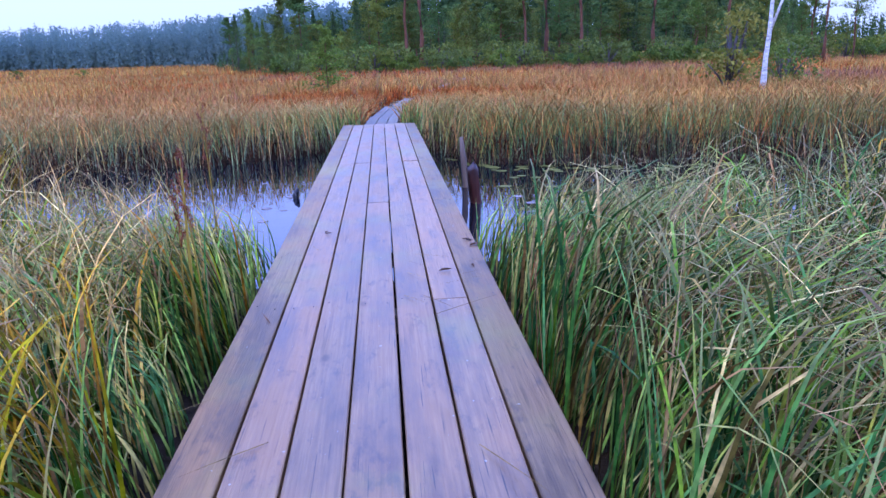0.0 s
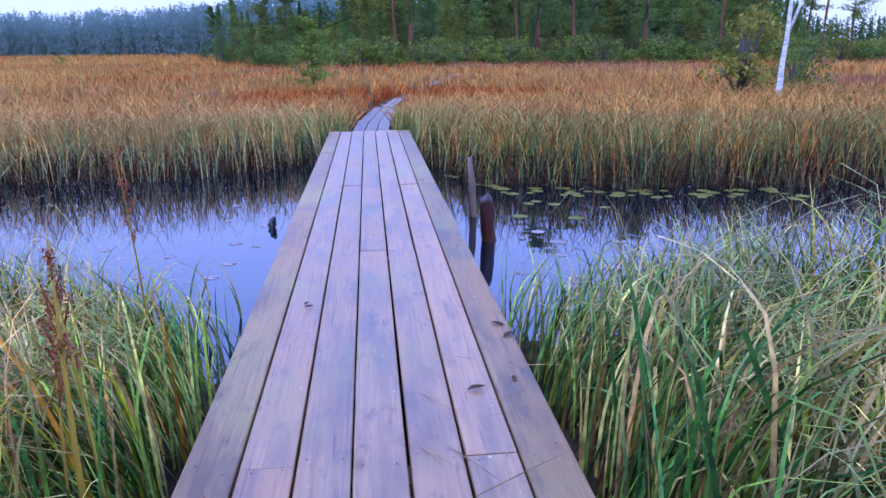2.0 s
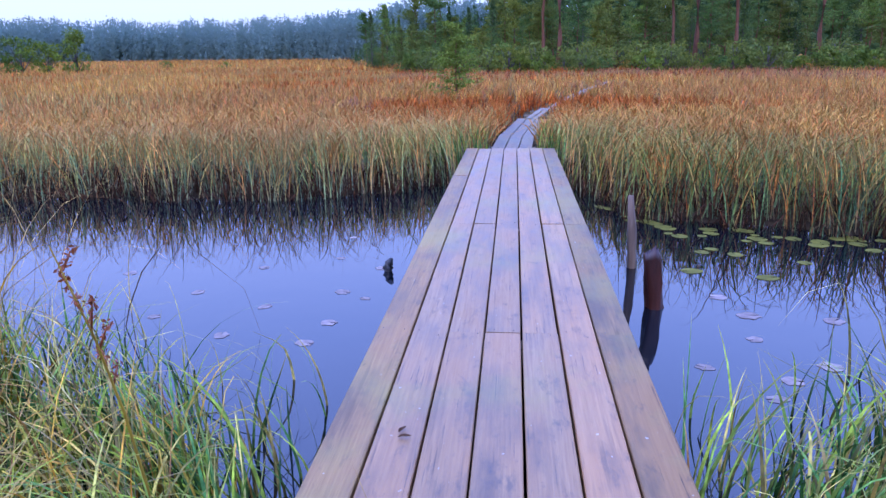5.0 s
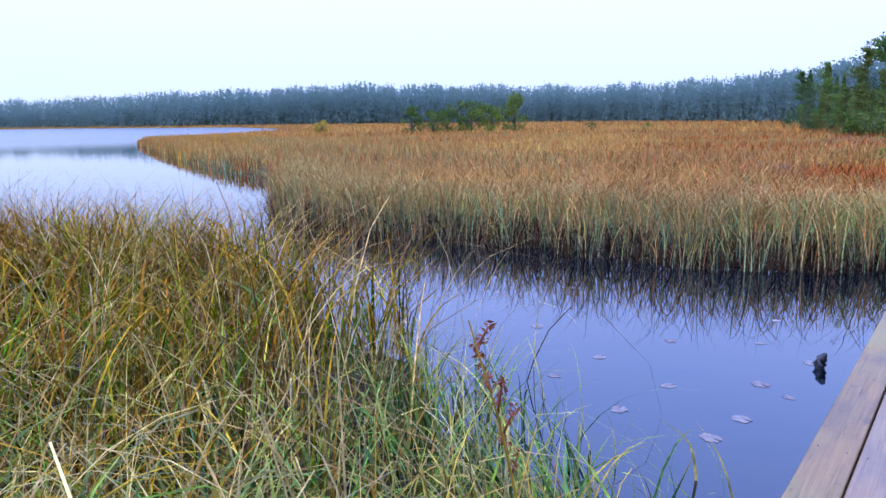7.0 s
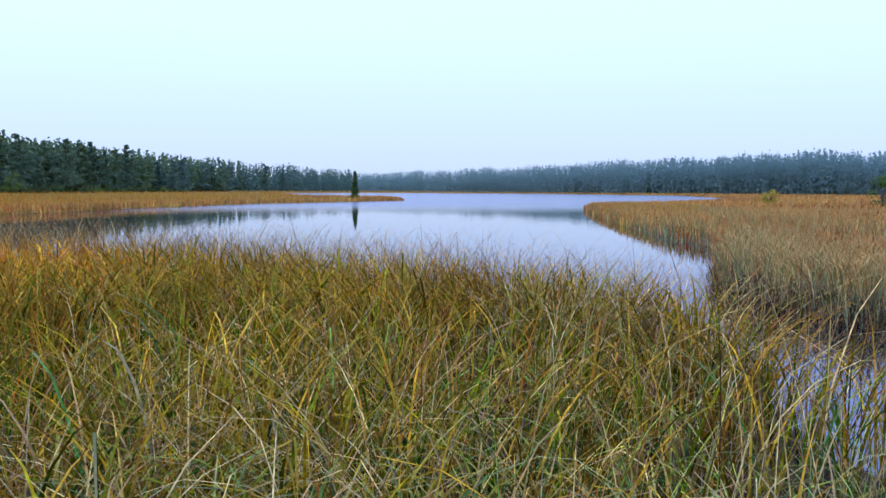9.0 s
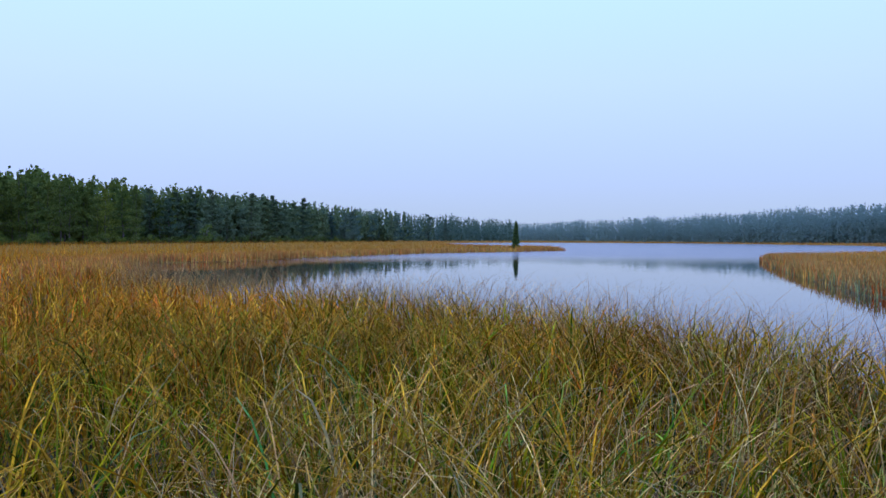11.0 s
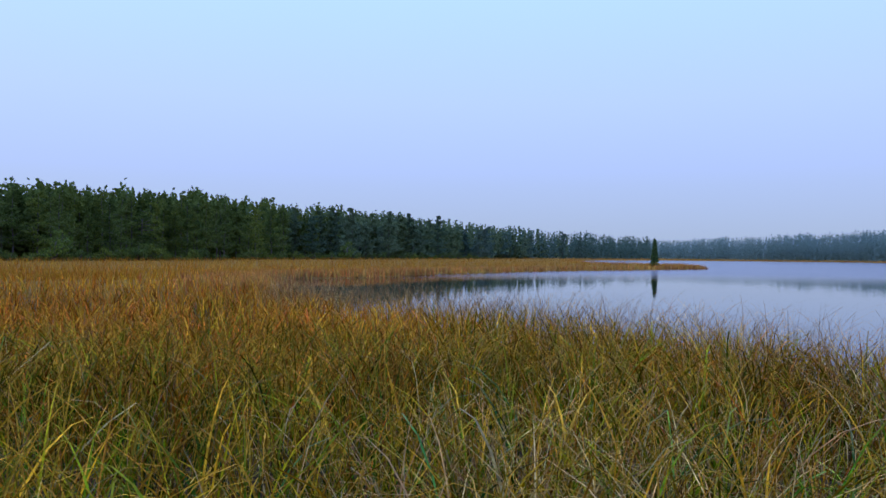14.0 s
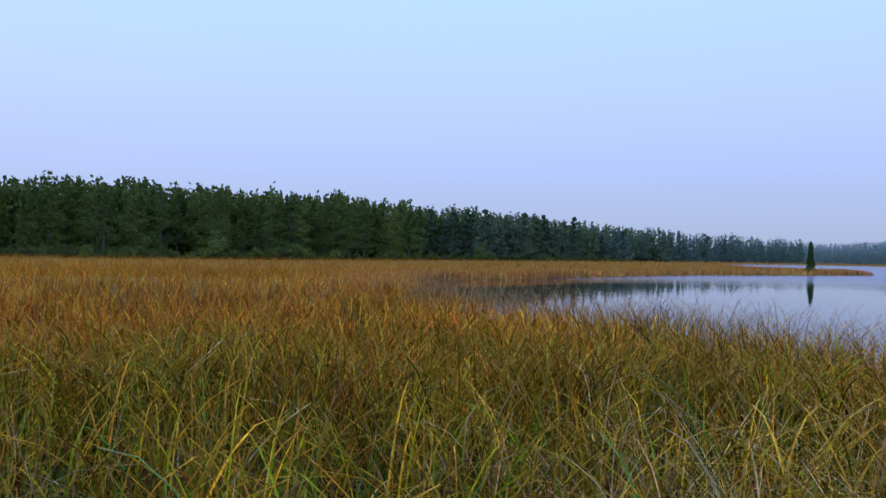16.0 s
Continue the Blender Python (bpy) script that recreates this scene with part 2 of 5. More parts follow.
def wood_material(name, pale, dark, green, wet, mossy=(0.48, 0.66, 0.6), gloss=0.4):
    """Weathered sawn softwood along y: grain lines, knots, damp stains, algae."""
    m, nt, bsdf, out = material(name)
    tex = nt.nodes.new("ShaderNodeTexCoord").outputs["Object"]
    info = nt.nodes.new("ShaderNodeObjectInfo")
    shift = nt.nodes.new("ShaderNodeVectorMath")
    shift.operation = "MULTIPLY_ADD"
    shift.inputs[1].default_value = (1, 1, 1)
    nt.links.new(tex, shift.inputs[0])
    rnd = nt.nodes.new("ShaderNodeVectorMath")
    rnd.operation = "SCALE"
    rnd.inputs[0].default_value = (13.0, 31.0, 7.0)
    nt.links.new(info.outputs["Random"], rnd.inputs["Scale"])
    nt.links.new(rnd.outputs[0], shift.inputs[2])
    p = shift.outputs[0]
    fine = grain(nt, stretch(nt, p, (60.0, 1.6, 60.0)), 2.0, 5.0, 0.65)
    wave = node(nt, "ShaderNodeTexWave", Scale=9.0, Distortion=16.0, Detail=2.0)
    nt.links.new(stretch(nt, p, (1.0, 0.05, 1.0)), wave.inputs["Vector"])
    col = ramp(nt, fine, [(0.25, dark), (0.75, pale)])
    col = mix(nt, 0.22, col, ramp(nt, wave.outputs["Fac"], [(0.2, (0.62, 0.56, 0.55)), (0.8, (1.1, 1.08, 1.05))]), "MULTIPLY")
    knots = node(nt, "ShaderNodeTexVoronoi", Scale=1.0, Randomness=1.0)
    nt.links.new(stretch(nt, p, (5.2, 2.3, 0.01)), knots.inputs["Vector"])
    col = mix(nt, ramp(nt, knots.outputs["Distance"], [(0.05, (0.8, 0.8, 0.8)), (0.11, (0, 0, 0))]), col, tuple(c * 0.3 for c in dark))
    col = mix(nt, ramp(nt, knots.outputs["Distance"], [(0.10, (0.35, 0.35, 0.35)), (0.22, (0, 0, 0))]), col, tuple(c * 0.75 for c in dark))
    warm = grain(nt, stretch(nt, p, (1.6, 0.5, 1.6)), 1.3, 4.0)
    col = mix(nt, ramp(nt, warm, [(0.40, (0, 0, 0)), (0.62, (0.55, 0.55, 0.55))]), col, tuple(c * k for c, k in zip(pale, (0.95, 0.72, 0.55))))
    stain = grain(nt, stretch(nt, p, (4.0, 0.9, 4.0)), 1.5, 6.0, 0.62)
    col = mix(nt, ramp(nt, stain, [(0.46, (0, 0, 0)), (0.66, (0.8, 0.8, 0.8))]), col, tuple(c * 0.5 for c in dark))
    blot = grain(nt, stretch(nt, p, (9.0, 3.4, 9.0)), 1.6, 6.0, 0.7)
    col = mix(nt, ramp(nt, blot, [(0.56, (0, 0, 0)), (0.70, (0.65, 0.65, 0.65))]), col, (0.05, 0.038, 0.034))
    streak = grain(nt, stretch(nt, p, (26.0, 1.1, 26.0)), 1.4, 3.0)
    col = mix(nt, ramp(nt, streak, [(0.60, (0, 0, 0)), (0.70, (0.5, 0.5, 0.5))]), col, tuple(c * 0.55 for c in dark))
    check = grain(nt, stretch(nt, p, (95.0, 1.3, 95.0)), 1.5, 2.0)
    gate = grain(nt, stretch(nt, p, (6.0, 1.4, 6.0)), 1.5, 2.0)
    check = mix(nt, 1.0, ramp(nt, check, [(0.66, (0, 0, 0)), (0.69, (0.85, 0.85, 0.85))]), ramp(nt, gate, [(0.48, (0, 0, 0)), (0.56, (1, 1, 1))]), "MULTIPLY")
    col = mix(nt, check, col, (0.03, 0.022, 0.02))
    moss = grain(nt, place(nt), 0.8, 6.0, 0.65)
    col = mix(nt, ramp(nt, moss, [(mossy[0], (0, 0, 0)), (mossy[1], (mossy[2],) * 3)]), col, green)
    crumb = grain(nt, place(nt), 38.0, 2.0)
    col = mix(nt, ramp(nt, crumb, [(0.735, (0, 0, 0)), (0.76, (0.7, 0.7, 0.7))]), col, (0.5, 0.5, 0.42))
    tone = ramp(nt, info.outputs["Random"], [(0.0, (0.84, 0.85, 0.86)), (1.0, (1.09, 1.06, 1.02))])
    col = mix(nt, 1.0, col, tone, "MULTIPLY")
    nt.links.new(col, bsdf.inputs["Base Color"])
    bsdf.inputs["Specular IOR Level"].default_value = gloss
    rough = ramp(nt, stain, [(0.35, (wet + 0.22,) * 3), (0.7, (wet,) * 3)])
    nt.links.new(rough, bsdf.inputs["Roughness"])
    nt.links.new(bump(nt, fine, 0.6, 0.005), bsdf.inputs["Normal"])
    return m


PEAT = peat_material()
WATER = water_material()
DECK = wood_material("damp_weathered_deck_wood", (0.41, 0.24, 0.105), (0.24, 0.125, 0.055), (0.24, 0.215, 0.045), 0.30, (0.52, 0.68, 0.5), 0.52)
EDGE_DECK = wood_material("mossy_stained_edge_plank", (0.36, 0.215, 0.085), (0.17, 0.095, 0.04), (0.28, 0.22, 0.06), 0.42, (0.47, 0.64, 0.6), 0.36)
GREYWOOD = wood_material("grey_weathered_wood", (0.26, 0.21, 0.14), (0.15, 0.12, 0.08), (0.18, 0.17, 0.08), 0.5)


def rough_material(name, low, high, scale, roughness, relief=0.02, extra=None, gloss=0.5):
    m, nt, bsdf, out = material(name)
    tex = nt.nodes.new("ShaderNodeTexCoord").outputs["Object"]
    a = grain(nt, stretch(nt, tex, extra or (1, 1, 1)), scale, 6.0, 0.65)
    info = nt.nodes.new("ShaderNodeObjectInfo").outputs["Random"]
    col = ramp(nt, a, [(0.3, low), (0.7, high)])
    col = mix(nt, 1.0, col, ramp(nt, info, [(0, (0.82, 0.82, 0.82)), (1, (1.12, 1.12, 1.12))]), "MULTIPLY")
    nt.links.new(col, bsdf.inputs["Base Color"])
    bsdf.inputs["Roughness"].default_value = roughness
    bsdf.inputs["Specular IOR Level"].default_value = gloss
    nt.links.new(bump(nt, a, 0.6, relief), bsdf.inputs["Normal"])
    return m


def leaf_material(name, low, high, glow=0.25):
    """Foliage: each leaf its own shade, each tree its own tone."""
    m, nt, bsdf, out = material(name)
    isl = nt.nodes.new("ShaderNodeNewGeometry").outputs["Random Per Island"]
    info = nt.nodes.new("ShaderNodeObjectInfo").outputs["Random"]
    col = ramp(nt, isl, [(0.0, low), (1.0, high)])
    col = mix(nt, 1.0, col, ramp(nt, info, [(0, (0.65, 0.75, 0.8)), (0.6, (1.0, 1.0, 1.0)), (1, (1.35, 1.25, 0.9))]), "MULTIPLY")
    nt.links.new(col, bsdf.inputs["Base Color"])
    bsdf.inputs["Roughness"].default_value = 0.7
    bsdf.inputs["Specular IOR Level"].default_value = 0.1
    tr = nt.nodes.new("ShaderNodeBsdfTranslucent")
    nt.links.new(col, tr.inputs["Color"])
    ms = nt.nodes.new("ShaderNodeMixShader")
    ms.inputs[0].default_value = glow
    nt.links.new(bsdf.outputs[0], ms.inputs[1])
    nt.links.new(tr.outputs[0], ms.inputs[2])
    nt.links.new(ms.outputs[0], out.inputs["Surface"])
    return m


PINE_BARK = rough_material("red_pine_bark", (0.075, 0.03, 0.016), (0.25, 0.09, 0.035), 6.0, 0.9, 0.03, (1, 1, 0.3))
GREY_BARK = rough_material("grey_bark", (0.05, 0.04, 0.035), (0.14, 0.11, 0.09), 6.0, 0.9, 0.03, (1, 1, 0.3))
BIRCH_BARK = rough_material("white_birch_bark", (0.22, 0.19, 0.15), (0.88, 0.82, 0.68), 7.0, 0.7, 0.01, (1, 1, 2.6))
PINE_LEAF = leaf_material("pine_needles", (0.065, 0.128, 0.032), (0.19, 0.275, 0.052))
YOUNG_LEAF = leaf_material("young_pine_needles", (0.085, 0.115, 0.022), (0.21, 0.235, 0.042))
SPRUCE_LEAF = leaf_material("spruce_needles", (0.046, 0.094, 0.03), (0.125, 0.18, 0.046))
SHRUB_LEAF = leaf_material("willow_leaves", (0.07, 0.12, 0.018), (0.19, 0.235, 0.032))
OLIVE_LEAF = leaf_material("olive_bush_leaves", (0.12, 0.125, 0.024), (0.27, 0.24, 0.045))
# next two: west wood needles with growing distance haze put into the colour
MID_HAZE_LEAF = leaf_material("wood_needles_haze_tint", (0.078, 0.12, 0.056), (0.14, 0.19, 0.088), 0.35)
PALE_HAZE_LEAF = leaf_material("wood_needles_strong_haze_tint", (0.10, 0.155, 0.10), (0.145, 0.205, 0.125), 0.5)
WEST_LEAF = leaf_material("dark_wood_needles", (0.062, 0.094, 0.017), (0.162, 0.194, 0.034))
LONE_LEAF = leaf_material("bright_pine_needles", (0.15, 0.20, 0.025), (0.34, 0.38, 0.05))
YELLOW_LEAF = leaf_material("yellow_autumn_leaves", (0.42, 0.28, 0.03), (0.65, 0.42, 0.05))
# far woods: distance haze is mixed into this leaf colour, paler and bluer
FAR_HAZE_LEAF = leaf_material("far_needles_haze_tint", (0.19, 0.27, 0.21), (0.23, 0.31, 0.235), 0.65)
STUMP = rough_material("wet_rotten_wood", (0.018, 0.007, 0.006), (0.11, 0.028, 0.014), 9.0, 0.35, 0.02, (1, 1, 0.2))
BLACKWOOD = rough_material("black_soaked_wood", (0.008, 0.007, 0.007), (0.025, 0.02, 0.018), 9.0, 0.3, 0.02)
PAD = rough_material("yellowing_lily_pad", (0.08, 0.08, 0.012), (0.19, 0.165, 0.025), 9.0, 0.75, 0.004, gloss=0.12)
PALE_PAD = rough_material("sunken_pale_leaf", (0.13, 0.095, 0.08), (0.34, 0.26, 0.22), 18.0, 0.6, 0.002, gloss=0.15)
DOCK = rough_material("rust_red_dock", (0.11, 0.020, 0.004), (0.34, 0.085, 0.010), 30.0, 0.7, 0.004)
STEEL = rough_material("dull_nail_steel", (0.05, 0.045, 0.045), (0.14, 0.12, 0.12), 60.0, 0.5, 0.001)
DOCK_STEM = rough_material("yellow_green_dock_stem", (0.22, 0.12, 0.008), (0.50, 0.32, 0.02), 20.0, 0.7, 0.003, (1, 1, 0.2))
DEAD_LEAF = rough_material("curled_dead_leaf", (0.05, 0.025, 0.015), (0.22, 0.10, 0.045), 22.0, 0.7, 0.003, gloss=0.2)
POSTWOOD = rough_material("brown_grey_post_wood", (0.08, 0.045, 0.025), (0.24, 0.15, 0.085), 9.0, 0.7, 0.01, (1, 1, 0.15))

# ---- helpers for building ----
rng = np.random.default_rng(7)


def part(name, bm, material_, parent=None, label="", smooth=False):
    """Links a bmesh as one mesh object, under its parent."""
    me = bpy.data.meshes.new(name)
    bm.to_mesh(me)
    bm.free()
    me.materials.append(material_)
    if smooth:
        me.shade_smooth()
    ob = new(name, me)
    ob.parent = parent
    if label:
        tagged(ob, label)
    return ob


def mesh_of(name, verts, quads, material_, uv=None, smooth=False):
    """A mesh of quads from numpy arrays."""
    me = bpy.data.meshes.new(name)
    nv, nf = len(verts), len(quads)
    me.vertices.add(nv)
    me.vertices.foreach_set("co", np.ascontiguousarray(verts, dtype=np.float32).ravel())
    me.loops.add(nf * 4)
    me.loops.foreach_set("vertex_index", np.ascontiguousarray(quads, dtype=np.int32).ravel())
    me.polygons.add(nf)
    me.polygons.foreach_set("loop_start", np.arange(0, nf * 4, 4, dtype=np.int32))
    if uv is not None:
        layer = me.uv_layers.new(name="UVMap")
        layer.data.foreach_set("uv", np.ascontiguousarray(uv[quads.ravel()], dtype=np.float32).ravel())
    me.update(calc_edges=True)
    me.validate()
    me.materials.append(material_)
    if smooth:
        me.shade_smooth()
    return me


def tube(bm, path, radii, sides=7, wobble=0.0, cap=True):
    """A tapered tube along a path of points."""
    rings = []
    for i, (p, r) in enumerate(zip(path, radii)):
        p = Vector(p)
        ahead = Vector(path[min(i + 1, len(path) - 1)]) - Vector(path[max(i - 1, 0)])
        q = ahead.to_track_quat("Z", "Y")
        ring = []
        for k in range(sides):
            a = 2 * math.pi * k / sides
            rr = r * (1 + wobble * noise.noise(p * 5 + Vector((math.cos(a), math.sin(a), 0)) * 2))
            ring.append(bm.verts.new(p + q @ Vector((rr * math.cos(a), rr * math.sin(a), 0))))
        rings.append(ring)
    for a, b in zip(rings, rings[1:]):
        for k in range(sides):
            bm.faces.new((a[k], a[(k + 1) % sides], b[(k + 1) % sides], b[k]))
    if cap:
        bm.faces.new(rings[-1])
        bm.faces.new(rings[0][::-1])


def board(length, width, thick, bevel=0.004, wear=0.0015):
    """A sawn board along y from 0, top at z = 0, with eased edges and a little warp."""
    bm = bmesh.new()
    n = max(2, int(length / 0.6))
    e = bevel
    sec = [(-width / 2, -e), (-width / 2 + e, 0), (width / 2 - e, 0), (width / 2, -e), (width / 2, -thick), (-width / 2, -thick)]
    rings = []
    ox = random.uniform(0, 50)
    for i in range(n + 1):
        y = length * i / n
        dx = wear * noise.noise((ox, y * 0.8, 0))
        dz = wear * noise.noise((ox, y * 0.8, 9))
        rings.append([bm.verts.new((x + dx, y, z + dz)) for x, z in sec])
    for a, b in zip(rings, rings[1:]):
        for k in range(6):
            bm.faces.new((a[k], b[k], b[(k + 1) % 6], a[(k + 1) % 6]))
    bm.faces.new(rings[0])
    bm.faces.new(rings[-1][::-1])
    return bm


# ---- plan of the marsh: the shore of the channel and the lake ----
WATER_Z = -0.30
SHORE = np.array([
    (14, 8.2), (8, 7.3), (3, 6.4), (1.6, 5.9), (0.7, 5.3), (-0.7, 5.3), (-1.3, 5.7), (-2.0, 6.1), (-3.2, 7.05), (-5.0, 7.65), (-6.8, 7.6),
    (-8.8, 7.0), (-10.8, 6.2), (-12.8, 4.9), (-15.6, 2.8), (-19.5, -0.6), (-30, -4), (-40, -7.5), (-48, -9), (-52, -3.5), (-63, 1),
    (-78, 12), (-99, 35), (-118, 38), (-150, 30), (-260, 40), (-310, 90), (-290, 150), (-200, 160), (-110, 105), (-70, 60), (-56, 39), (-53.5, 36.5),
    (-40, 29), (-27, 22.3), (-19.7, 18.7), (-16, 17.5), (-13, 14.8), (-9.2, 11.5), (-7.3, 11.2), (-5, 11.5), (-2.7, 11.4), (-1.7, 11.8), (-0.85, 12.4),
    (0.8, 12.4), (1.1, 11.2), (1.5, 10.4), (2.4, 10.2), (3.2, 9.9), (8, 9.6), (14, 9.4)], dtype=float)


def shore_distance(xy):
    """Distance to the shore line: minus in the water, plus on land."""
    xy = np.asarray(xy, dtype=float)
    best = np.full(len(xy), 1e9)
    inside = np.zeros(len(xy), dtype=bool)
    for a, b in zip(SHORE, np.roll(SHORE, -1, axis=0)):
        d = b - a
        f = np.clip(((xy - a) @ d) / (d @ d), 0, 1)
        best = np.minimum(best, np.hypot(*(xy - a - f[:, None] * d).T))
        cross = (a[1] > xy[:, 1]) != (b[1] > xy[:, 1])
        with np.errstate(divide="ignore", invalid="ignore"):
            xc = a[0] + (xy[:, 1] - a[1]) * d[0] / d[1]
        inside ^= cross & (xy[:, 0] < xc)
    return np.where(inside, -best, best)


def ripple(xy, scale, seed):
    """Cheap smooth noise from a few waves, about -1 to 1."""
    r = np.random.default_rng(seed)
    out = np.zeros(len(xy))
    for k in range(6):
        a, ph, f = r.uniform(0, 6.28), r.uniform(0, 6.28), r.uniform(0.5, 1.8) / scale
        out += np.sin((xy[:, 0] * math.cos(a) + xy[:, 1] * math.sin(a)) * f * 6.28 + ph)
    return out / 3.5


def land(xy):
    """Shore distance with a ragged edge."""
    return shore_distance(xy) + 0.16 * ripple(xy, 1.3, 3) + 0.08 * ripple(xy, 0.45, 4)


# ground: one sheet to the horizon, dipping under the water
u = np.sinh(np.linspace(-7.2, 7.2, 330))
u = u / u[-1] * 1500
gx, gy = np.meshgrid(u - 1.0, u + 6.0)
g_xy = np.stack([gx.ravel(), gy.ravel()], 1)
g_d = land(g_xy)
g_z = np.where(g_d > 0, -0.27 + 0.07 * np.clip(g_d, 0, 1), -0.31 + np.clip(g_d, -1.5, 0) * 0.4) + 0.025 * ripple(g_xy, 0.8, 5) * np.clip(g_d + 0.4, 0, 1)
n_u = len(u)
ids = np.arange(n_u * n_u).reshape(n_u, n_u)
g_quads = np.stack([ids[:-1, :-1], ids[:-1, 1:], ids[1:, 1:], ids[1:, :-1]], -1).reshape(-1, 4)
ground = new("ground", mesh_of("ground", np.column_stack([g_xy, g_z]), g_quads, PEAT, smooth=True))
tagged(ground, "dark peat and straw-coloured grass litter of an open marsh", "ground", kind="structure")

bm = bmesh.new()
bmesh.ops.create_grid(bm, x_segments=4, y_segments=4, size=420)
bmesh.ops.translate(bm, verts=bm.verts, vec=(-60, 40, WATER_Z))
water = part("water", bm, WATER)
tagged(water, "still dark bog water mirroring the pale sky", "water", kind="structure")


# ---- boardwalk ----
DECK_W, PITCH = 1.25, 1.25 / 7
boardwalk = new("boardwalk")
tagged(boardwalk, "damp weathered boardwalk of seven long planks over the channel", "boardwalk")
BEAMS = [-5.3, -2.95, -0.55, 1.8, 4.0, 6.53, 8.9, 11.27, 13.5]
LAID = []
JOINTS = [(-3, 1.8, 11.27), (-0.55, 4.0, 8.9), (-2.95, 6.53, 8.9), (-0.55, 6.53), (-2.95, 6.53), (-0.55, 4.0, 8.9), (-2.95, 1.8, 6.53, 8.9)]
for k, cuts in enumerate(JOINTS):
    x = -DECK_W / 2 + PITCH * (k + 0.5)
    ends = [-6.0, *cuts, 13.66 + random.uniform(-0.015, 0.015)]
    for y0, y1 in zip(ends, ends[1:]):
        plank = part("plank", board(y1 - y0 - 0.006, PITCH - random.uniform(0.008, 0.012), 0.048), EDGE_DECK if k in (0, 6) else DECK, boardwalk)
        plank.location = (x + random.uniform(-0.0015, 0.0015), y0 + 0.003, random.uniform(-0.004, 0.002))
        plank.rotation_euler = (0, radians(random.uniform(-0.5, 0.5)), 0)
        LAID.append((k, y0, y1, plank))
for y in BEAMS:
    beam = part("crossbeam", board(1.16, 0.10, 0.10), GREYWOOD, boardwalk)
    beam.matrix_local = pose(0.58, y, -0.055, 0, 0, 90)
for x in (-0.42, 0.42):
    beam = part("stringer", board(19.5, 0.09, 0.12), GREYWOOD, boardwalk)
    beam.location = (x, -5.9, -0.16)
for y in BEAMS:
    for x in (-0.5, 0.5):
        bm = bmesh.new()
        tube(bm, [(0, 0, -0.75), (0.005, 0, -0.4), (0, 0.004, 0)], [0.05, 0.052, 0.05], 9, 0.15)
        post = part("post", bm, BLACKWOOD, boardwalk)
        post.location = (x, y + 0.11, -0.15)
bm = bmesh.new()
bmesh.ops.create_cone(bm, cap_ends=True, segments=8, radius1=0.003, radius2=0.0026, depth=0.004)
nail_mesh = bpy.data.meshes.new("nail")
bm.to_mesh(nail_mesh)
bm.free()
nail_mesh.materials.append(STEEL)
for y in BEAMS[3:]:
    for k in range(7):
        for side in (-0.05, 0.05):
            at = y + random.choice((-0.025, 0.03)) + random.uniform(-0.01, 0.01)
            nail = new("nail", nail_mesh)
            nail.parent = next(p for row, y0, y1, p in LAID if row == k and y0 <= at <= y1)
            nail.location = (side + random.uniform(-0.008, 0.008), at - nail.parent.location.y, 0.001)

# narrower duckboards that wander on across the fen
TRAIL = [(-0.02, 13.6), (0.10, 16.2), (0.42, 19.5), (0.85, 22.5), (1.8, 28.0), (3.0, 34.0), (4.6, 41.0)]
for i, (a, b) in enumerate(zip(TRAIL, TRAIL[1:])):
    walkway = new("duckboard")
    tagged(walkway, "narrow grey weathered duckboard of %s planks across the fen" % ("three" if i < 2 else "two"), "duckboard", "duckboards across the fen")
    run = math.dist(a, b)
    turn = math.degrees(math.atan2(-(b[0] - a[0]), b[1] - a[1]))
    walkway.matrix_world = pose(a[0], a[1], -0.09 - 0.012 * (i % 2) - 0.08 * (i > 2), 0, 0, turn)
    for k in (-1, 0, 1) if i < 2 else (-0.5, 0.5):
        plank = part("plank", board(run + 0.1 + random.uniform(-0.1, 0.1), 0.19 if i < 2 else 0.12, 0.045), GREYWOOD, walkway)
        plank.location = (k * (0.205 if i < 2 else 0.135), random.uniform(-0.05, 0.05), random.uniform(-0.006, 0.006))
    for y in (0.3, run / 2, run - 0.3):
        sleeper = part("sleeper", board(0.7, 0.12, 0.14), GREYWOOD, walkway)
        sleeper.matrix_local = pose(0.35, y, -0.048, 0, 0, 90)

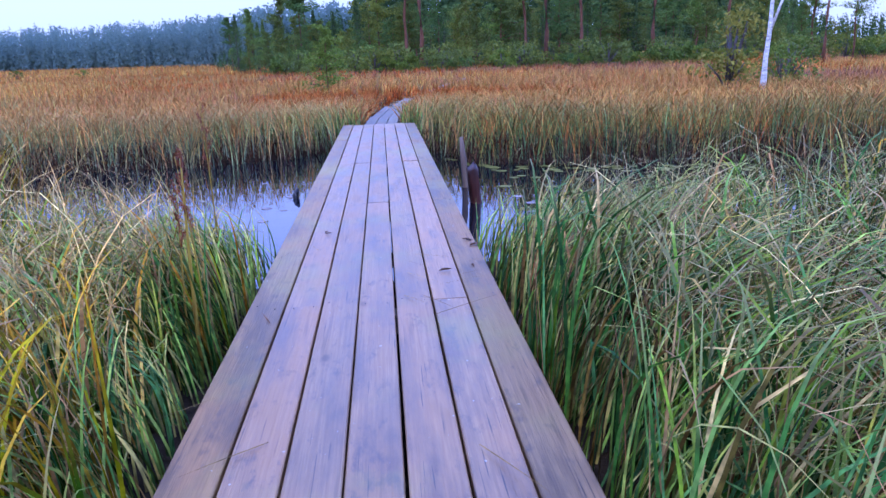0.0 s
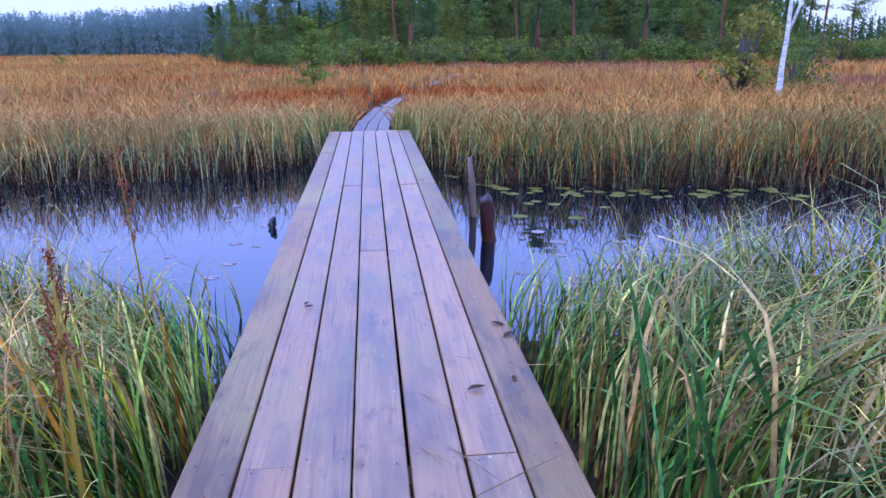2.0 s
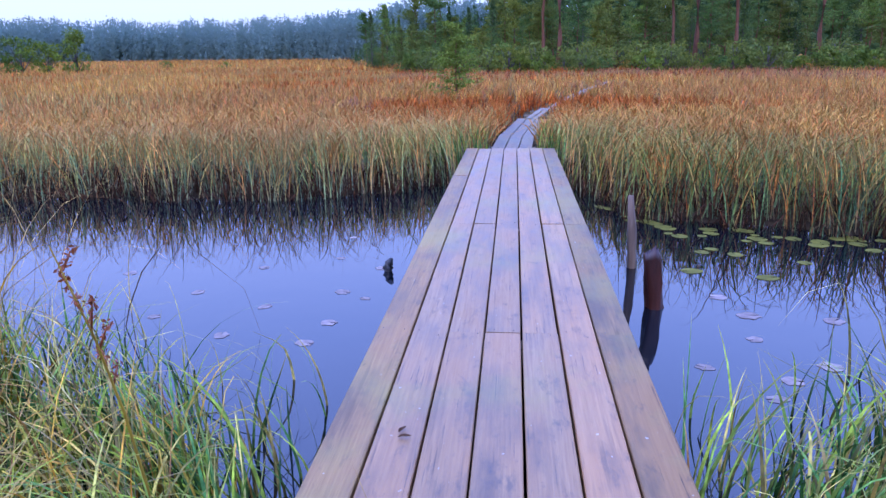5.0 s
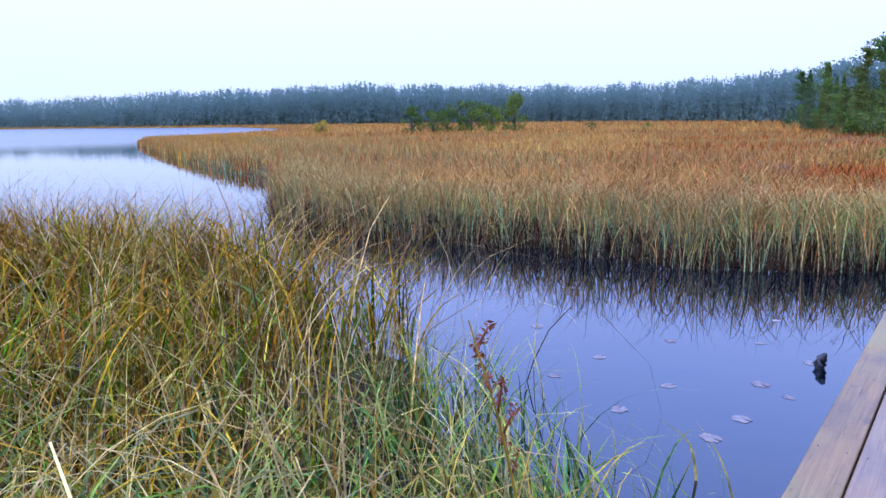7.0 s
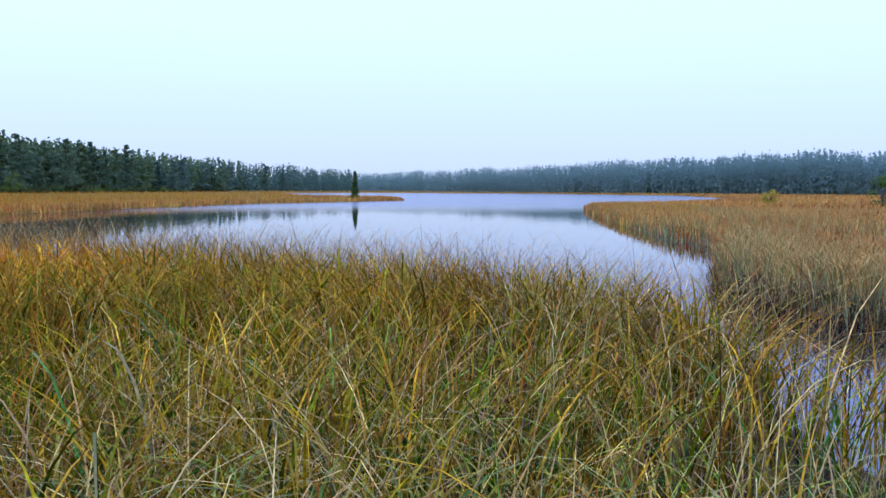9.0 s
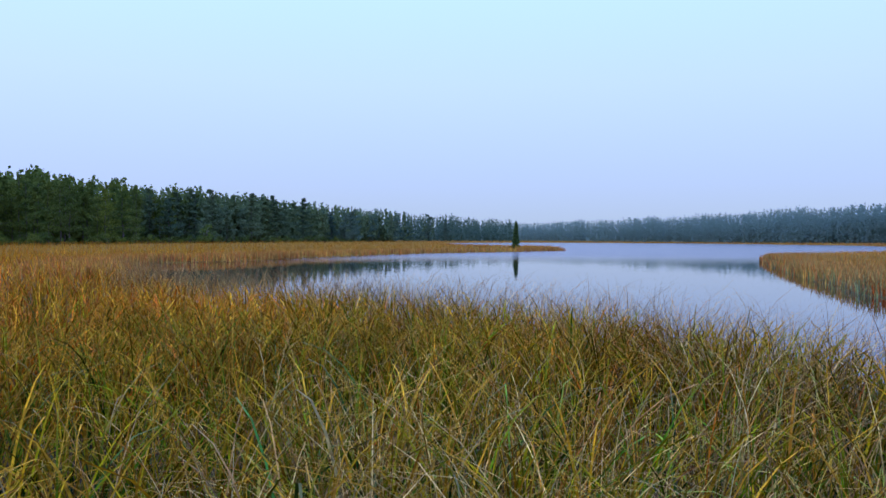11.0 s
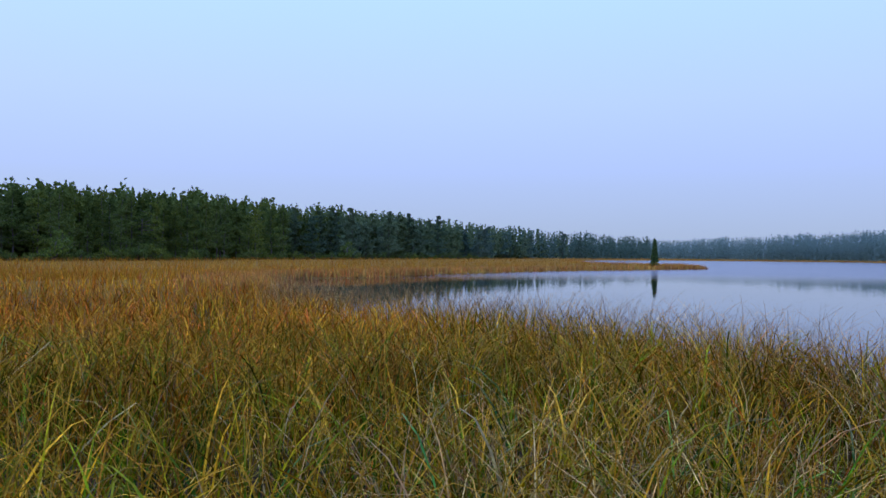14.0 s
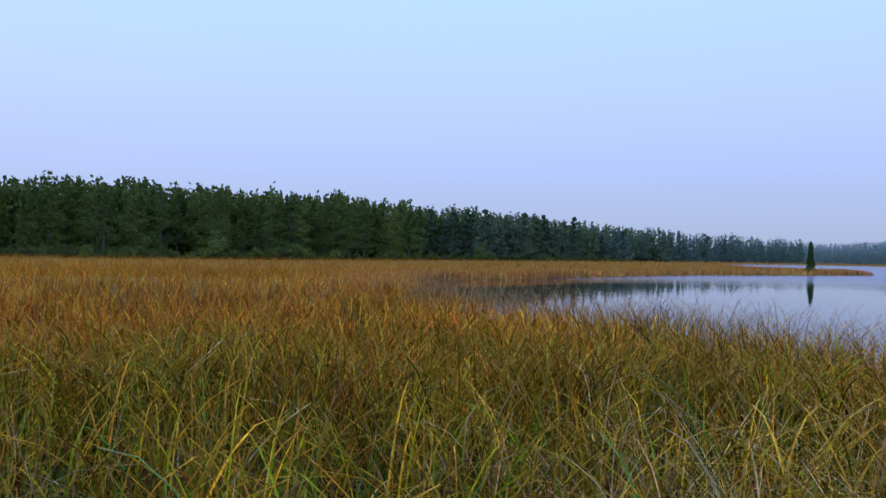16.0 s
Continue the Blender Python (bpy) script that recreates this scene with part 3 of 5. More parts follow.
# ---- grass ----
def blades(name, xy, z0, length, width, azimuth, lean, droop, segs, material_, top=None, kinked=0.0):
    """Curved tapering grass blades, all in one mesh."""
    n = len(xy)
    s = np.linspace(0, 1, segs + 1)
    bend = s[None, :] ** rng.uniform(1.3, 2.8, (n, 1))
    at = rng.uniform(0.35, 0.85, (n, 1))
    kink = np.where(s[None, :] < at, 0.25 * s[None, :], np.clip(0.2 + (s[None, :] - at) * 6, 0, 0.85))
    bend = np.where(rng.uniform(0, 1, (n, 1)) < kinked, kink, bend)
    theta = lean[:, None] + droop[:, None] * bend
    mid = (theta[:, 1:] + theta[:, :-1]) / 2
    step = (length / segs)[:, None]
    out = np.concatenate([np.zeros((n, 1)), np.cumsum(np.sin(mid) * step, 1)], 1)
    up = np.concatenate([np.zeros((n, 1)), np.cumsum(np.cos(mid) * step, 1)], 1)
    if top is not None:
        fit = np.minimum(1.0, top * rng.uniform(0.72, 1.05, n) / np.maximum(up.max(1), 0.01))[:, None]
        out, up = out * fit, up * fit
    over = ((np.abs(xy[:, :1] + out * np.cos(azimuth)[:, None]) < DECK_W / 2 + 0.11) & (xy[:, 1:] + out * np.sin(azimuth)[:, None] < 13.7)).any(1)
    azimuth = np.where(over, np.arctan2(np.sin(azimuth), np.abs(np.cos(azimuth)) * np.sign(xy[:, 0])), azimuth)
    twist = azimuth + rng.normal(1.57, 0.6, n)
    w = width[:, None] * np.clip((1 - s[None, :] ** 2.2), 0.06, 1) * (0.7 + 0.6 * np.minimum(s[None, :] * 3, 0.5))
    cx = xy[:, :1] + out * np.cos(azimuth)[:, None]
    cy = xy[:, 1:] + out * np.sin(azimuth)[:, None]
    cz = z0[:, None] + up
    ox, oy = np.cos(twist)[:, None] * w / 2, np.sin(twist)[:, None] * w / 2
    left = np.stack([cx - ox, cy - oy, cz], -1)
    right = np.stack([cx + ox, cy + oy, cz], -1)
    verts = np.stack([left, right], 2).reshape(-1, 3)
    base = (np.arange(n) * (segs + 1) * 2)[:, None] + (np.arange(segs) * 2)[None, :]
    quads = np.stack([base, base + 1, base + 3, base + 2], -1).reshape(-1, 4)
    hue = rng.uniform(0, 1, n)
    uv = np.stack([np.broadcast_to(s[None, :, None], (n, segs + 1, 2)), np.broadcast_to(hue[:, None, None], (n, segs + 1, 2))], -1).reshape(-1, 2)
    return new(name, mesh_of(name, verts, quads, material_, uv))


def hearts(xy, clump):
    """The middle of the tussock that each place belongs to."""
    cell = np.floor(xy / clump)
    jit = np.sin(cell[:, 0] * 127.1 + cell[:, 1] * 311.7) * 43758.5
    jit2 = np.sin(cell[:, 0] * 269.5 + cell[:, 1] * 183.3) * 43758.5
    return (cell + 0.5) * clump + 0.6 * clump * np.stack([jit % 1 - 0.5, jit2 % 1 - 0.5], 1)


def scatter(n, x0, x1, y0, y1, centre, near, far, clump=0.0):
    """Places about a centre, ever sparser outwards, on land and off the boards."""
    r = near * (far / near) ** rng.uniform(0, 1, n * 3)
    a = rng.uniform(0, 2 * math.pi, n * 3)
    xy = np.stack([centre[0] + r * np.cos(a), centre[1] + r * np.sin(a)], 1)
    if clump:
        heart = hearts(xy, clump)
        xy = heart + (xy - heart) * np.where(rng.uniform(0, 1, len(xy)) < 0.6, 0.45, 1.0)[:, None]
    keep = (xy[:, 0] > x0) & (xy[:, 0] < x1) & (xy[:, 1] > y0) & (xy[:, 1] < y1)
    xy = xy[keep]
    return xy[:n]


def trail_distance(xy):
    best = np.full(len(xy), 1e9)
    for a, b in zip(TRAIL, TRAIL[1:]):
        a, b = np.array(a), np.array(b)
        d = b - a
        f = np.clip(((xy - a) @ d) / (d @ d), 0, 1)
        best = np.minimum(best, np.hypot(*(xy - a - f[:, None] * d).T))
    return best


def off_boards(xy, margin=0.06):
    keep = ~((np.abs(xy[:, 0]) < DECK_W / 2 + margin) & (xy[:, 1] < 13.7))
    keep &= trail_distance(xy) > np.where(xy[:, 1] > 22.5, 0.13, 0.33) + margin * (xy[:, 1] < 22.5)
    return keep


def lawn(name, label, xy, d, material_, length, width, lean, droop, segs, wind=None, shrink=None, tussock=0.0, stand=0.62, kinked=0.3):
    n = len(xy)
    az = rng.uniform(0, 2 * math.pi, n) if wind is None else rng.normal(wind, 1.1, n)
    if tussock:
        off = xy - hearts(xy, tussock)
        az = np.arctan2(off[:, 1], off[:, 0]) + rng.normal(0, 0.7, n)
    beside = (np.abs(xy[:, 0]) < 1.35) & (xy[:, 1] < 13.7) & (rng.uniform(0, 1, n) < np.where(np.abs(xy[:, 0]) < 0.95, 0.95, 0.55))
    az = np.where(beside, np.where(xy[:, 0] > 0, 0.0, math.pi) + rng.normal(0, 0.85, n), az)
    L = np.clip(rng.normal(length, length * 0.2, n), length * 0.4, length * 1.6)
    if shrink is not None:
        L = L * shrink
    ob = blades(name, xy, np.where(d > 0, -0.25, -0.42) + 0.0 * d, L, rng.uniform(0.6, 1.4, n) * width, az,
                np.abs(rng.normal(0, lean, n)), np.abs(rng.normal(droop, droop * 0.38, n)) * np.where(rng.uniform(0, 1, n) < 0.25, 0.5, 1.0), segs, material_, length * stand * (1 if shrink is None else shrink), kinked if segs >= 7 else 0.0)
    return tagged(ob, label, "grass", kind="stuff")


STAND = (-0.2, 3.0)

# sedge beside the boards
xy = scatter(38000, -9, 8, -3, 9.5, STAND, 0.75, 8.5, 0.26)
d = land(xy)
keep = (d > -0.1) & off_boards(xy) & (xy[:, 1] < 9) & ~((xy[:, 1] > 7.6) & (xy[:, 0] > 0))
keep &= ~((xy[:, 0] > 0) & (xy[:, 0] < 4) & (xy[:, 1] > 1.5) & (rng.uniform(0, 1, len(xy)) < 0.42))
keep &= (np.abs(xy[:, 0]) > 2.2) | (rng.uniform(0, 1, len(xy)) < 0.42)
keep &= ~((xy[:, 0] < 0) & (xy[:, 0] > -3) & (xy[:, 1] > 4.2) & (rng.uniform(0, 1, len(xy)) < 0.6))
keep &= (np.hypot(xy[:, 0] + 0.85, xy[:, 1] - 3.5) > 0.3) | (rng.uniform(0, 1, len(xy)) < 0.25)
xy, d = xy[keep], d[keep]
shore = np.where(xy[:, 0] < -2.6, np.clip(0.95 + 0.2 * d, 0.85, 1.08), np.clip(0.56 + 0.36 * d, 0.5, np.where(xy[:, 0] < 0, 0.9, 1.02)))
bank = np.clip((xy[:, 1] - 3.9) / 0.7, 0, 1) * np.clip((3.2 - np.abs(xy[:, 0])) / 0.7, 0, 1) * (rng.uniform(0, 1, len(xy)) < 0.85)
shore = shore * (1 - np.where(xy[:, 0] < 0, 0.28, 0.18) * bank)
u = rng.uniform(0, 1, len(xy))
east = (xy[:, 0] > 0) | (u < np.where(xy[:, 0] < -2.2, 0.05, np.where(xy[:, 1] < 2.5, 0.08, 0.17))) | (u < 0.8 * np.clip((xy[:, 0] + 3.0) / 1.7, 0, 1) * np.clip((xy[:, 1] - 1.4) / 1.6, 0, 1))
lawn("sedge", "tall arching green, yellow and tan sedge beside the boardwalk", xy[~east], d[~east], SEDGE, 1.3, 0.0125, 0.2, 1.6, 9, None, shore[~east], 0.26, 0.7, 0.14)
lawn("green_sedge", "arching blue-green sedge with straw-coloured tips beside the boardwalk", xy[east], d[east], GREEN_SEDGE, 1.45, 0.0125, 0.22, 2.4, 9, None, shore[east], 0.26)
side = xy[(xy[:, 0] > 1.05) & (rng.uniform(0, 1, len(xy)) < 0.10)]
lawn("pale_sedge_stalks", "thin bent straw-coloured sedge stalks among the green", side + rng.normal(0, 0.05, side.shape), land(side), STRAW, 1.6, 0.0062, 0.25, 1.9, 8, None, np.clip(0.75 + 0.3 * land(side), 0.7, 1.05))
side = xy[(xy[:, 0] < -0.9) & (xy[:, 1] > 2.9) & (rng.uniform(0, 1, len(xy)) < 0.32)]
lawn("tan_sedge_stalks", "thin arching tan and rust sedge stalks on the lake side", side + rng.normal(0, 0.05, side.shape), land(side), TAN, 1.5, 0.0068, 0.3, 1.8, 8, None, np.clip(0.75 + 0.3 * land(side), 0.7, 1.0))
near_deck = np.flatnonzero(np.abs(xy[:, 0]) < np.where(xy[:, 1] > 4.0, 2.4, 1.7))
pick = rng.choice(near_deck, min(3000, len(near_deck)), replace=False)
lawn("broad_sedge", "broad blue-green sedge leaves beside the boardwalk", xy[pick] + rng.normal(0, 0.02, (len(pick), 2)), d[pick], BROAD, 1.25, 0.0125, 0.42, 1.8, 8, None, shore[pick])
pick = rng.choice(len(xy), 2800, replace=False)
lawn("dry_sedge_stalks", "thin dry reddish-brown sedge stalks among green blades", xy[pick] + rng.normal(0, 0.05, (2800, 2)), d[pick], DRYSTEM, 1.4, 0.005, 0.3, 1.2, 6, None, shore[pick])

# sedge meadow that runs on towards the lake and the west wood
xy = scatter(88000, -90, 60, -60, 9.0, STAND, 6.0, 70, 0.5)
d = land(xy)
keep = (d > -0.1) & off_boards(xy) & ~((xy[:, 1] > 7.6) & (xy[:, 0] > 0))
xy, d = xy[keep], d[keep]
far = np.hypot(xy[:, 0] - STAND[0], xy[:, 1] - STAND[1])
west_side = np.clip((far - 4) / np.where(xy[:, 1] > 3, 13, 8), 0, 1) + 0.25 * ripple(xy, 5, 14) + np.clip((-2 - xy[:, 1]) / 8, 0, 0.5)
a = west_side < rng.uniform(0, 1, len(xy))
b = a & (xy[:, 0] > 0) & (xy[:, 1] > -4)
a = a & ~b
lawn("sedge_meadow", "yellow-green sedge meadow at the lake shore", xy[a], d[a], SEDGE, 1.3, 0.0155, 0.2, 1.5, 7, None, np.clip(0.98 + 0.1 * d[a], 0.92, 1.06), 0.5, 0.66, 0.12)
lawn("green_sedge_meadow", "blue-green sedge meadow with straw tips beside the channel", xy[b], d[b], GREEN_SEDGE, 1.34, 0.0165, 0.2, 2.0, 7, None, np.clip(0.98 + 0.1 * d[b], 0.92, 1.06), 0.5)
a = a | b
lawn("fen_meadow", "ochre and rust autumn grass of the open fen", xy[~a], d[~a], GOLD, 1.15, 0.026, 0.2, 1.2, 3, None, None, 0.5)

# the meadow goes on to the foot of the woods
az = np.radians(rng.uniform(-178, -50, 90000))
r = 45 + 355 * rng.uniform(0, 1, 90000) ** 1.7
xy = np.stack([STAND[0] + np.sin(az) * r, STAND[1] + np.cos(az) * r], 1)
d = land(xy)
keep = d > -0.1
xy, d, r = xy[keep], d[keep], r[keep]
lawn("far_meadow", "ochre and rust autumn grass running on to the west wood", xy, d, FAR_GOLD, 1.45, 0.06, 0.25, 0.3, 1, None, np.clip(0.7 + (r - 50) / 120, 0.75, 1.0))

# upright sedge along the water's edge beside the boards
xy = np.stack([rng.uniform(-2.6, 2.8, 4200), rng.uniform(4.6, 7.2, 4200)], 1)
d = land(xy)
keep = (d > -0.8) & (d < 0.5) & off_boards(xy, 0.03) & (rng.uniform(0, 1, len(xy)) < np.where(d < 0, np.exp(d / 0.26), 0.7))
xy, d = xy[keep], d[keep]
lawn("shore_sedge", "upright blue-green sedge standing at the water's edge", xy, d, BROAD, 0.86, 0.012, 0.18, 1.15, 7)
xy = np.stack([-0.8 - np.abs(rng.normal(0, 1.5, 3000)), rng.uniform(0.6, 5.6, 3000)], 1)
xy = xy[(xy[:, 0] > -1.6) | (xy[:, 1] > 2.9)]
d = land(xy)
keep = (d > -0.1) & off_boards(xy, 0.03)
xy, d = xy[keep], d[keep]
lawn("lime_sedge", "fresh lime and blue-green sedge beside the boards", xy, d, LIME, 1.2, 0.0105, 0.36, 2.1, 8, None, 1 - 0.38 * np.clip((xy[:, 1] - 3.9) / 0.8, 0, 1) * (xy[:, 0] > -2.6))
pick = rng.choice(len(xy), 240, replace=False)
lawn("cream_stalks", "thin bent cream-coloured dead stalks beside the boards", xy[pick], d[pick], STRAW, 1.3, 0.006, 0.25, 1.8, 8)

# long blades that lean across the tussocks
for name, label, m_, x0, x1, count in (("leaning_sedge", "long yellow-green sedge blades leaning across the tussocks", LIME, -3.6, -0.85, 520),
                                       ("leaning_green_sedge", "long blue-green sedge blades leaning across the tussocks", BROAD, 0.85, 3.2, 330),
                                       ("leaning_straw", "long pale dead blades leaning across the tussocks", STRAW, 0.9, 3.4, 300)):
    xy = np.stack([rng.uniform(x0, x1, count), rng.uniform(0.6, 5.6, count)], 1)
    d = land(xy)
    keep = (d > 0.1) & off_boards(xy)
    lawn(name, label, xy[keep], d[keep], m_, 1.55, 0.0065, 1.0, 1.0, 8, None, np.clip(0.72 + 0.3 * d[keep], 0.7, 1.0), 0.0, 0.52, 0.25)
xy = np.stack([rng.choice((-1, 1), 1500) * rng.uniform(0.68, 1.02, 1500), rng.uniform(0.2, 5.0, 1500)], 1)
d = land(xy)
keep = (d > 0) & off_boards(xy, 0.03)
lawn("edge_sedge", "broad blue-green sedge leaves crowding the edge of the boards", xy[keep], d[keep], BROAD, 0.85, 0.012, 0.35, 1.5, 7)

# sparse stems standing in the lake off the sedge
xy = np.stack([rng.uniform(-16, -3, 5000), rng.uniform(3, 12, 5000)], 1)
d = land(xy)
keep = (d < -0.05) & (d > -3.2) & (rng.uniform(0, 1, 5000) < 0.7 * np.exp(d / 1.3)) & (xy[:, 0] < -4.2)
xy, d = xy[keep], d[keep]
lawn("water_stems", "thin dark bent stems standing in the lake", xy, d, DRYSTEM, 1.2, 0.0045, 0.2, 1.3, 6)

# thin red-brown flowering stems along the edge of the sedge
xy = np.stack([rng.uniform(-22, -1, 60000), rng.uniform(-2, 8, 60000)], 1)
d = land(xy)
keep = (d > -1.4) & (d < 1.6) & off_boards(xy) & (rng.uniform(0, 1, 60000) < np.where(xy[:, 0] > -4.5, 0.12, 0.38) * np.exp(np.minimum(d, 0) / 0.7)) & (xy[:, 0] < -2.2)
xy, d = xy[keep], d[keep]
a = rng.uniform(0, 1, len(xy)) < 0.5
lawn("shore_stems", "thin red-brown flowering stems fringing the lake shore", xy[a], d[a], DRYSTEM, 1.8, 0.006, 0.3, 1.6, 6)
lawn("tan_shore_stems", "thin tan flowering stems fringing the lake shore", xy[~a], d[~a], TAN, 1.75, 0.0055, 0.3, 1.6, 6)

# reed belt across the channel
xy = np.stack([rng.uniform(-14, 12, 76000), rng.uniform(9.4, 20, 76000)], 1)
d = land(xy)
keep = (d > -0.18) & off_boards(xy) & (rng.uniform(0, 1, len(xy)) < np.where(d < 1.2, 1.0, 0.42))
xy, d = xy[keep], d[keep]
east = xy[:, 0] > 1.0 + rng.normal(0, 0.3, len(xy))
lawn("reed_belt", "dense reeds with blue-green bases and brown tips along the channel", xy[~east], d[~east], REED, 1.26, 0.0105, 0.15, 1.25, 7, None, np.clip(1.08 - 0.13 * d[~east], 0.66, 1.05))
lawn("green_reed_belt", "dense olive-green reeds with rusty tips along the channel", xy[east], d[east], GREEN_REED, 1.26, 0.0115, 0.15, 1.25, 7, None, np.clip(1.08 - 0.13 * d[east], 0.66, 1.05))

# dead broken stems at the reeds' foot, coloured dark for the shade there
xy = np.stack([rng.uniform(-14, 9, 60000), rng.uniform(9.2, 16, 60000)], 1)
d = land(xy)
keep = (d > -0.22) & (d < 0.45) & off_boards(xy, 0.03)
xy, d = xy[keep], d[keep]
lawn("reed_foot_shade_stems", "red-brown broken dead stems at the foot of the reeds, coloured dark for the shade there", xy, d, REED_FOOT_SHADE, 0.62, 0.014, 0.5, 1.0, 3)

# headland and lake-shore reeds
xy = np.stack([rng.uniform(-60, -9, 60000), rng.uniform(11, 45, 60000)], 1)
d = land(xy)
keep = (d > -0.25) & (d < 9) & (rng.uniform(0, 1, len(xy)) < np.where(d < 2, 1.0, 0.5))
xy, d = xy[keep], d[keep]
lawn("headland_reeds", "orange-brown reeds on a low headland in the lake", xy, d, REED, 1.05, 0.026, 0.12, 0.6, 3)
ring = rng.integers(16, 34, 26000)
f = rng.uniform(0, 1, 26000)[:, None]
xy = SHORE[ring] * (1 - f) + SHORE[(ring + 1) % len(SHORE)] * f + rng.normal(0, 2.2, (26000, 2))
d = land(xy)
keep = d > -0.3
lawn("far_shore_reeds", "ochre reeds fringing the far lake shore", xy[keep], d[keep], FEN, 0.95, 0.09, 0.1, 0.4, 2)

# the open fen between the channel and the wood
xy = scatter(88000, -75, 70, 14, 95, (0, 6), 9, 110, 0.8)
d = land(xy)
keep = (d > 0) & off_boards(xy, 0.08)
xy, d = xy[keep], d[keep]
near_trail = np.where(xy[:, 1] < 21, np.clip(0.6 + 0.6 * trail_distance(xy), 0.75, 1.0), 0.92)
rust = ripple(xy, 16, 8) + 1.9 * np.exp(-((xy[:, 0] + 1.2) ** 2 / 10 + (xy[:, 1] - 18.5) ** 2 / 10)) + 1.1 * np.exp(-((xy[:, 0] - 4) ** 2 / 40 + (xy[:, 1] - 21) ** 2 / 24)) + 0.75 * np.clip((xy[:, 1] - 34) / 20, 0, 1) * (xy[:, 0] > -22) > 0.8
heath = ~rust & (xy[:, 0] > -8) & (ripple(xy, 21, 6) + 1.2 * np.clip((xy[:, 1] - 26) / 20, 0, 1) > 0.75)
lawn("fen_grass", "ochre and orange autumn grass of the open fen", xy[~rust & ~heath], d[~rust & ~heath], FEN, 0.9, 0.025, 0.2, 1.1, 3, None, near_trail[~rust & ~heath])
lawn("heath", "dull purple-brown heath before the wood", xy[heath], d[heath], HEATH, 0.8, 0.026, 0.25, 0.9, 3, None, near_trail[heath])
lawn("rusty_fern", "rust-red autumn fern and heath patches in the fen", xy[rust], d[rust], RUSTY, 0.8, 0.034, 0.3, 0.8, 3, None, near_trail[rust])

az = np.radians(rng.uniform(-62, 45, 42000))
r = 70 + 230 * rng.uniform(0, 1, 42000) ** 1.2
xy = np.stack([np.sin(az) * r, 6 + np.cos(az) * r], 1)
d = land(xy)
keep = (d > 0) & (r < np.interp(np.degrees(az), [-62, -43, -25, -14, -8, 3, 45], [300, 290, 250, 180, 110, 78, 85])) & off_boards(xy)
lawn("far_fen_grass", "ochre autumn grass running on to the far woods", xy[keep], d[keep], FEN, 1.5, 0.1, 0.2, 0.7, 2, None, np.clip(0.6 + (r[keep] - 70) / 160, 0.6, 1.0))

# fresh green tufts where the boardwalk meets the fen
xy = np.stack([rng.normal(0, 1.25, 1500), rng.normal(13.2, 0.75, 1500)], 1)
d = land(xy)
keep = (d > -0.1) & off_boards(xy, 0.02) & (np.abs(xy[:, 0]) < 2.6)
xy, d = xy[keep], d[keep]
lawn("green_tufts", "fresh blue-green tufts at the end of the boardwalk", xy, d, BROAD, 1.0, 0.014, 0.15, 1.1, 5)

# ---- trees ----
def clumps(name, centres, sizes, count, leaf, material_, flat=0.7):
    """Foliage: many small diamond leaves or needle tufts about the clump centres."""
    centres = np.asarray(centres, dtype=float)
    c = np.repeat(centres, count, 0)
    s = np.repeat(np.asarray(sizes, dtype=float), count)
    n = len(c)
    off = rng.normal(0, 1, (n, 3))
    off /= np.maximum(np.linalg.norm(off, axis=1, keepdims=True), 0.2)
    off *= rng.uniform(0.25, 1.0, (n, 1)) ** 0.6
    p = c + off * s[:, None] * np.array([1, 1, flat])
    a = rng.normal(0, 1, (n, 3)) + off * 0.8
    a /= np.linalg.norm(a, axis=1, keepdims=True)
    b = np.cross(a, rng.normal(0, 1, (n, 3)))
    b /= np.linalg.norm(b, axis=1, keepdims=True)
    L = leaf * rng.uniform(0.6, 1.4, (n, 1))
    verts = np.stack([p - a * L, p + b * L * 0.42, p + a * L, p - b * L * 0.42], 1).reshape(-1, 3)
    return mesh_of(name, verts, np.arange(n * 4).reshape(-1, 4), material_)


def tree(name, label, trunk_path, radii, limbs, centres, sizes, count, leaf, bark, leaves, flat=0.7, category="tree"):
    root = new(name)
    tagged(root, label, category)
    bm = bmesh.new()
    tube(bm, trunk_path, radii, 8, 0.2)
    for a, b, r in limbs:
        m = (Vector(a) + Vector(b)) / 2 + Vector((0, 0, 0.08 * (Vector(b) - Vector(a)).length))
        tube(bm, [a, m, b], [r, r * 0.7, r * 0.3], 5)
    part("trunk", bm, bark, root, smooth=True)
    crown = new("crown", clumps("crown", centres, sizes, count, leaf, leaves, flat))
    crown.parent = root
    return root


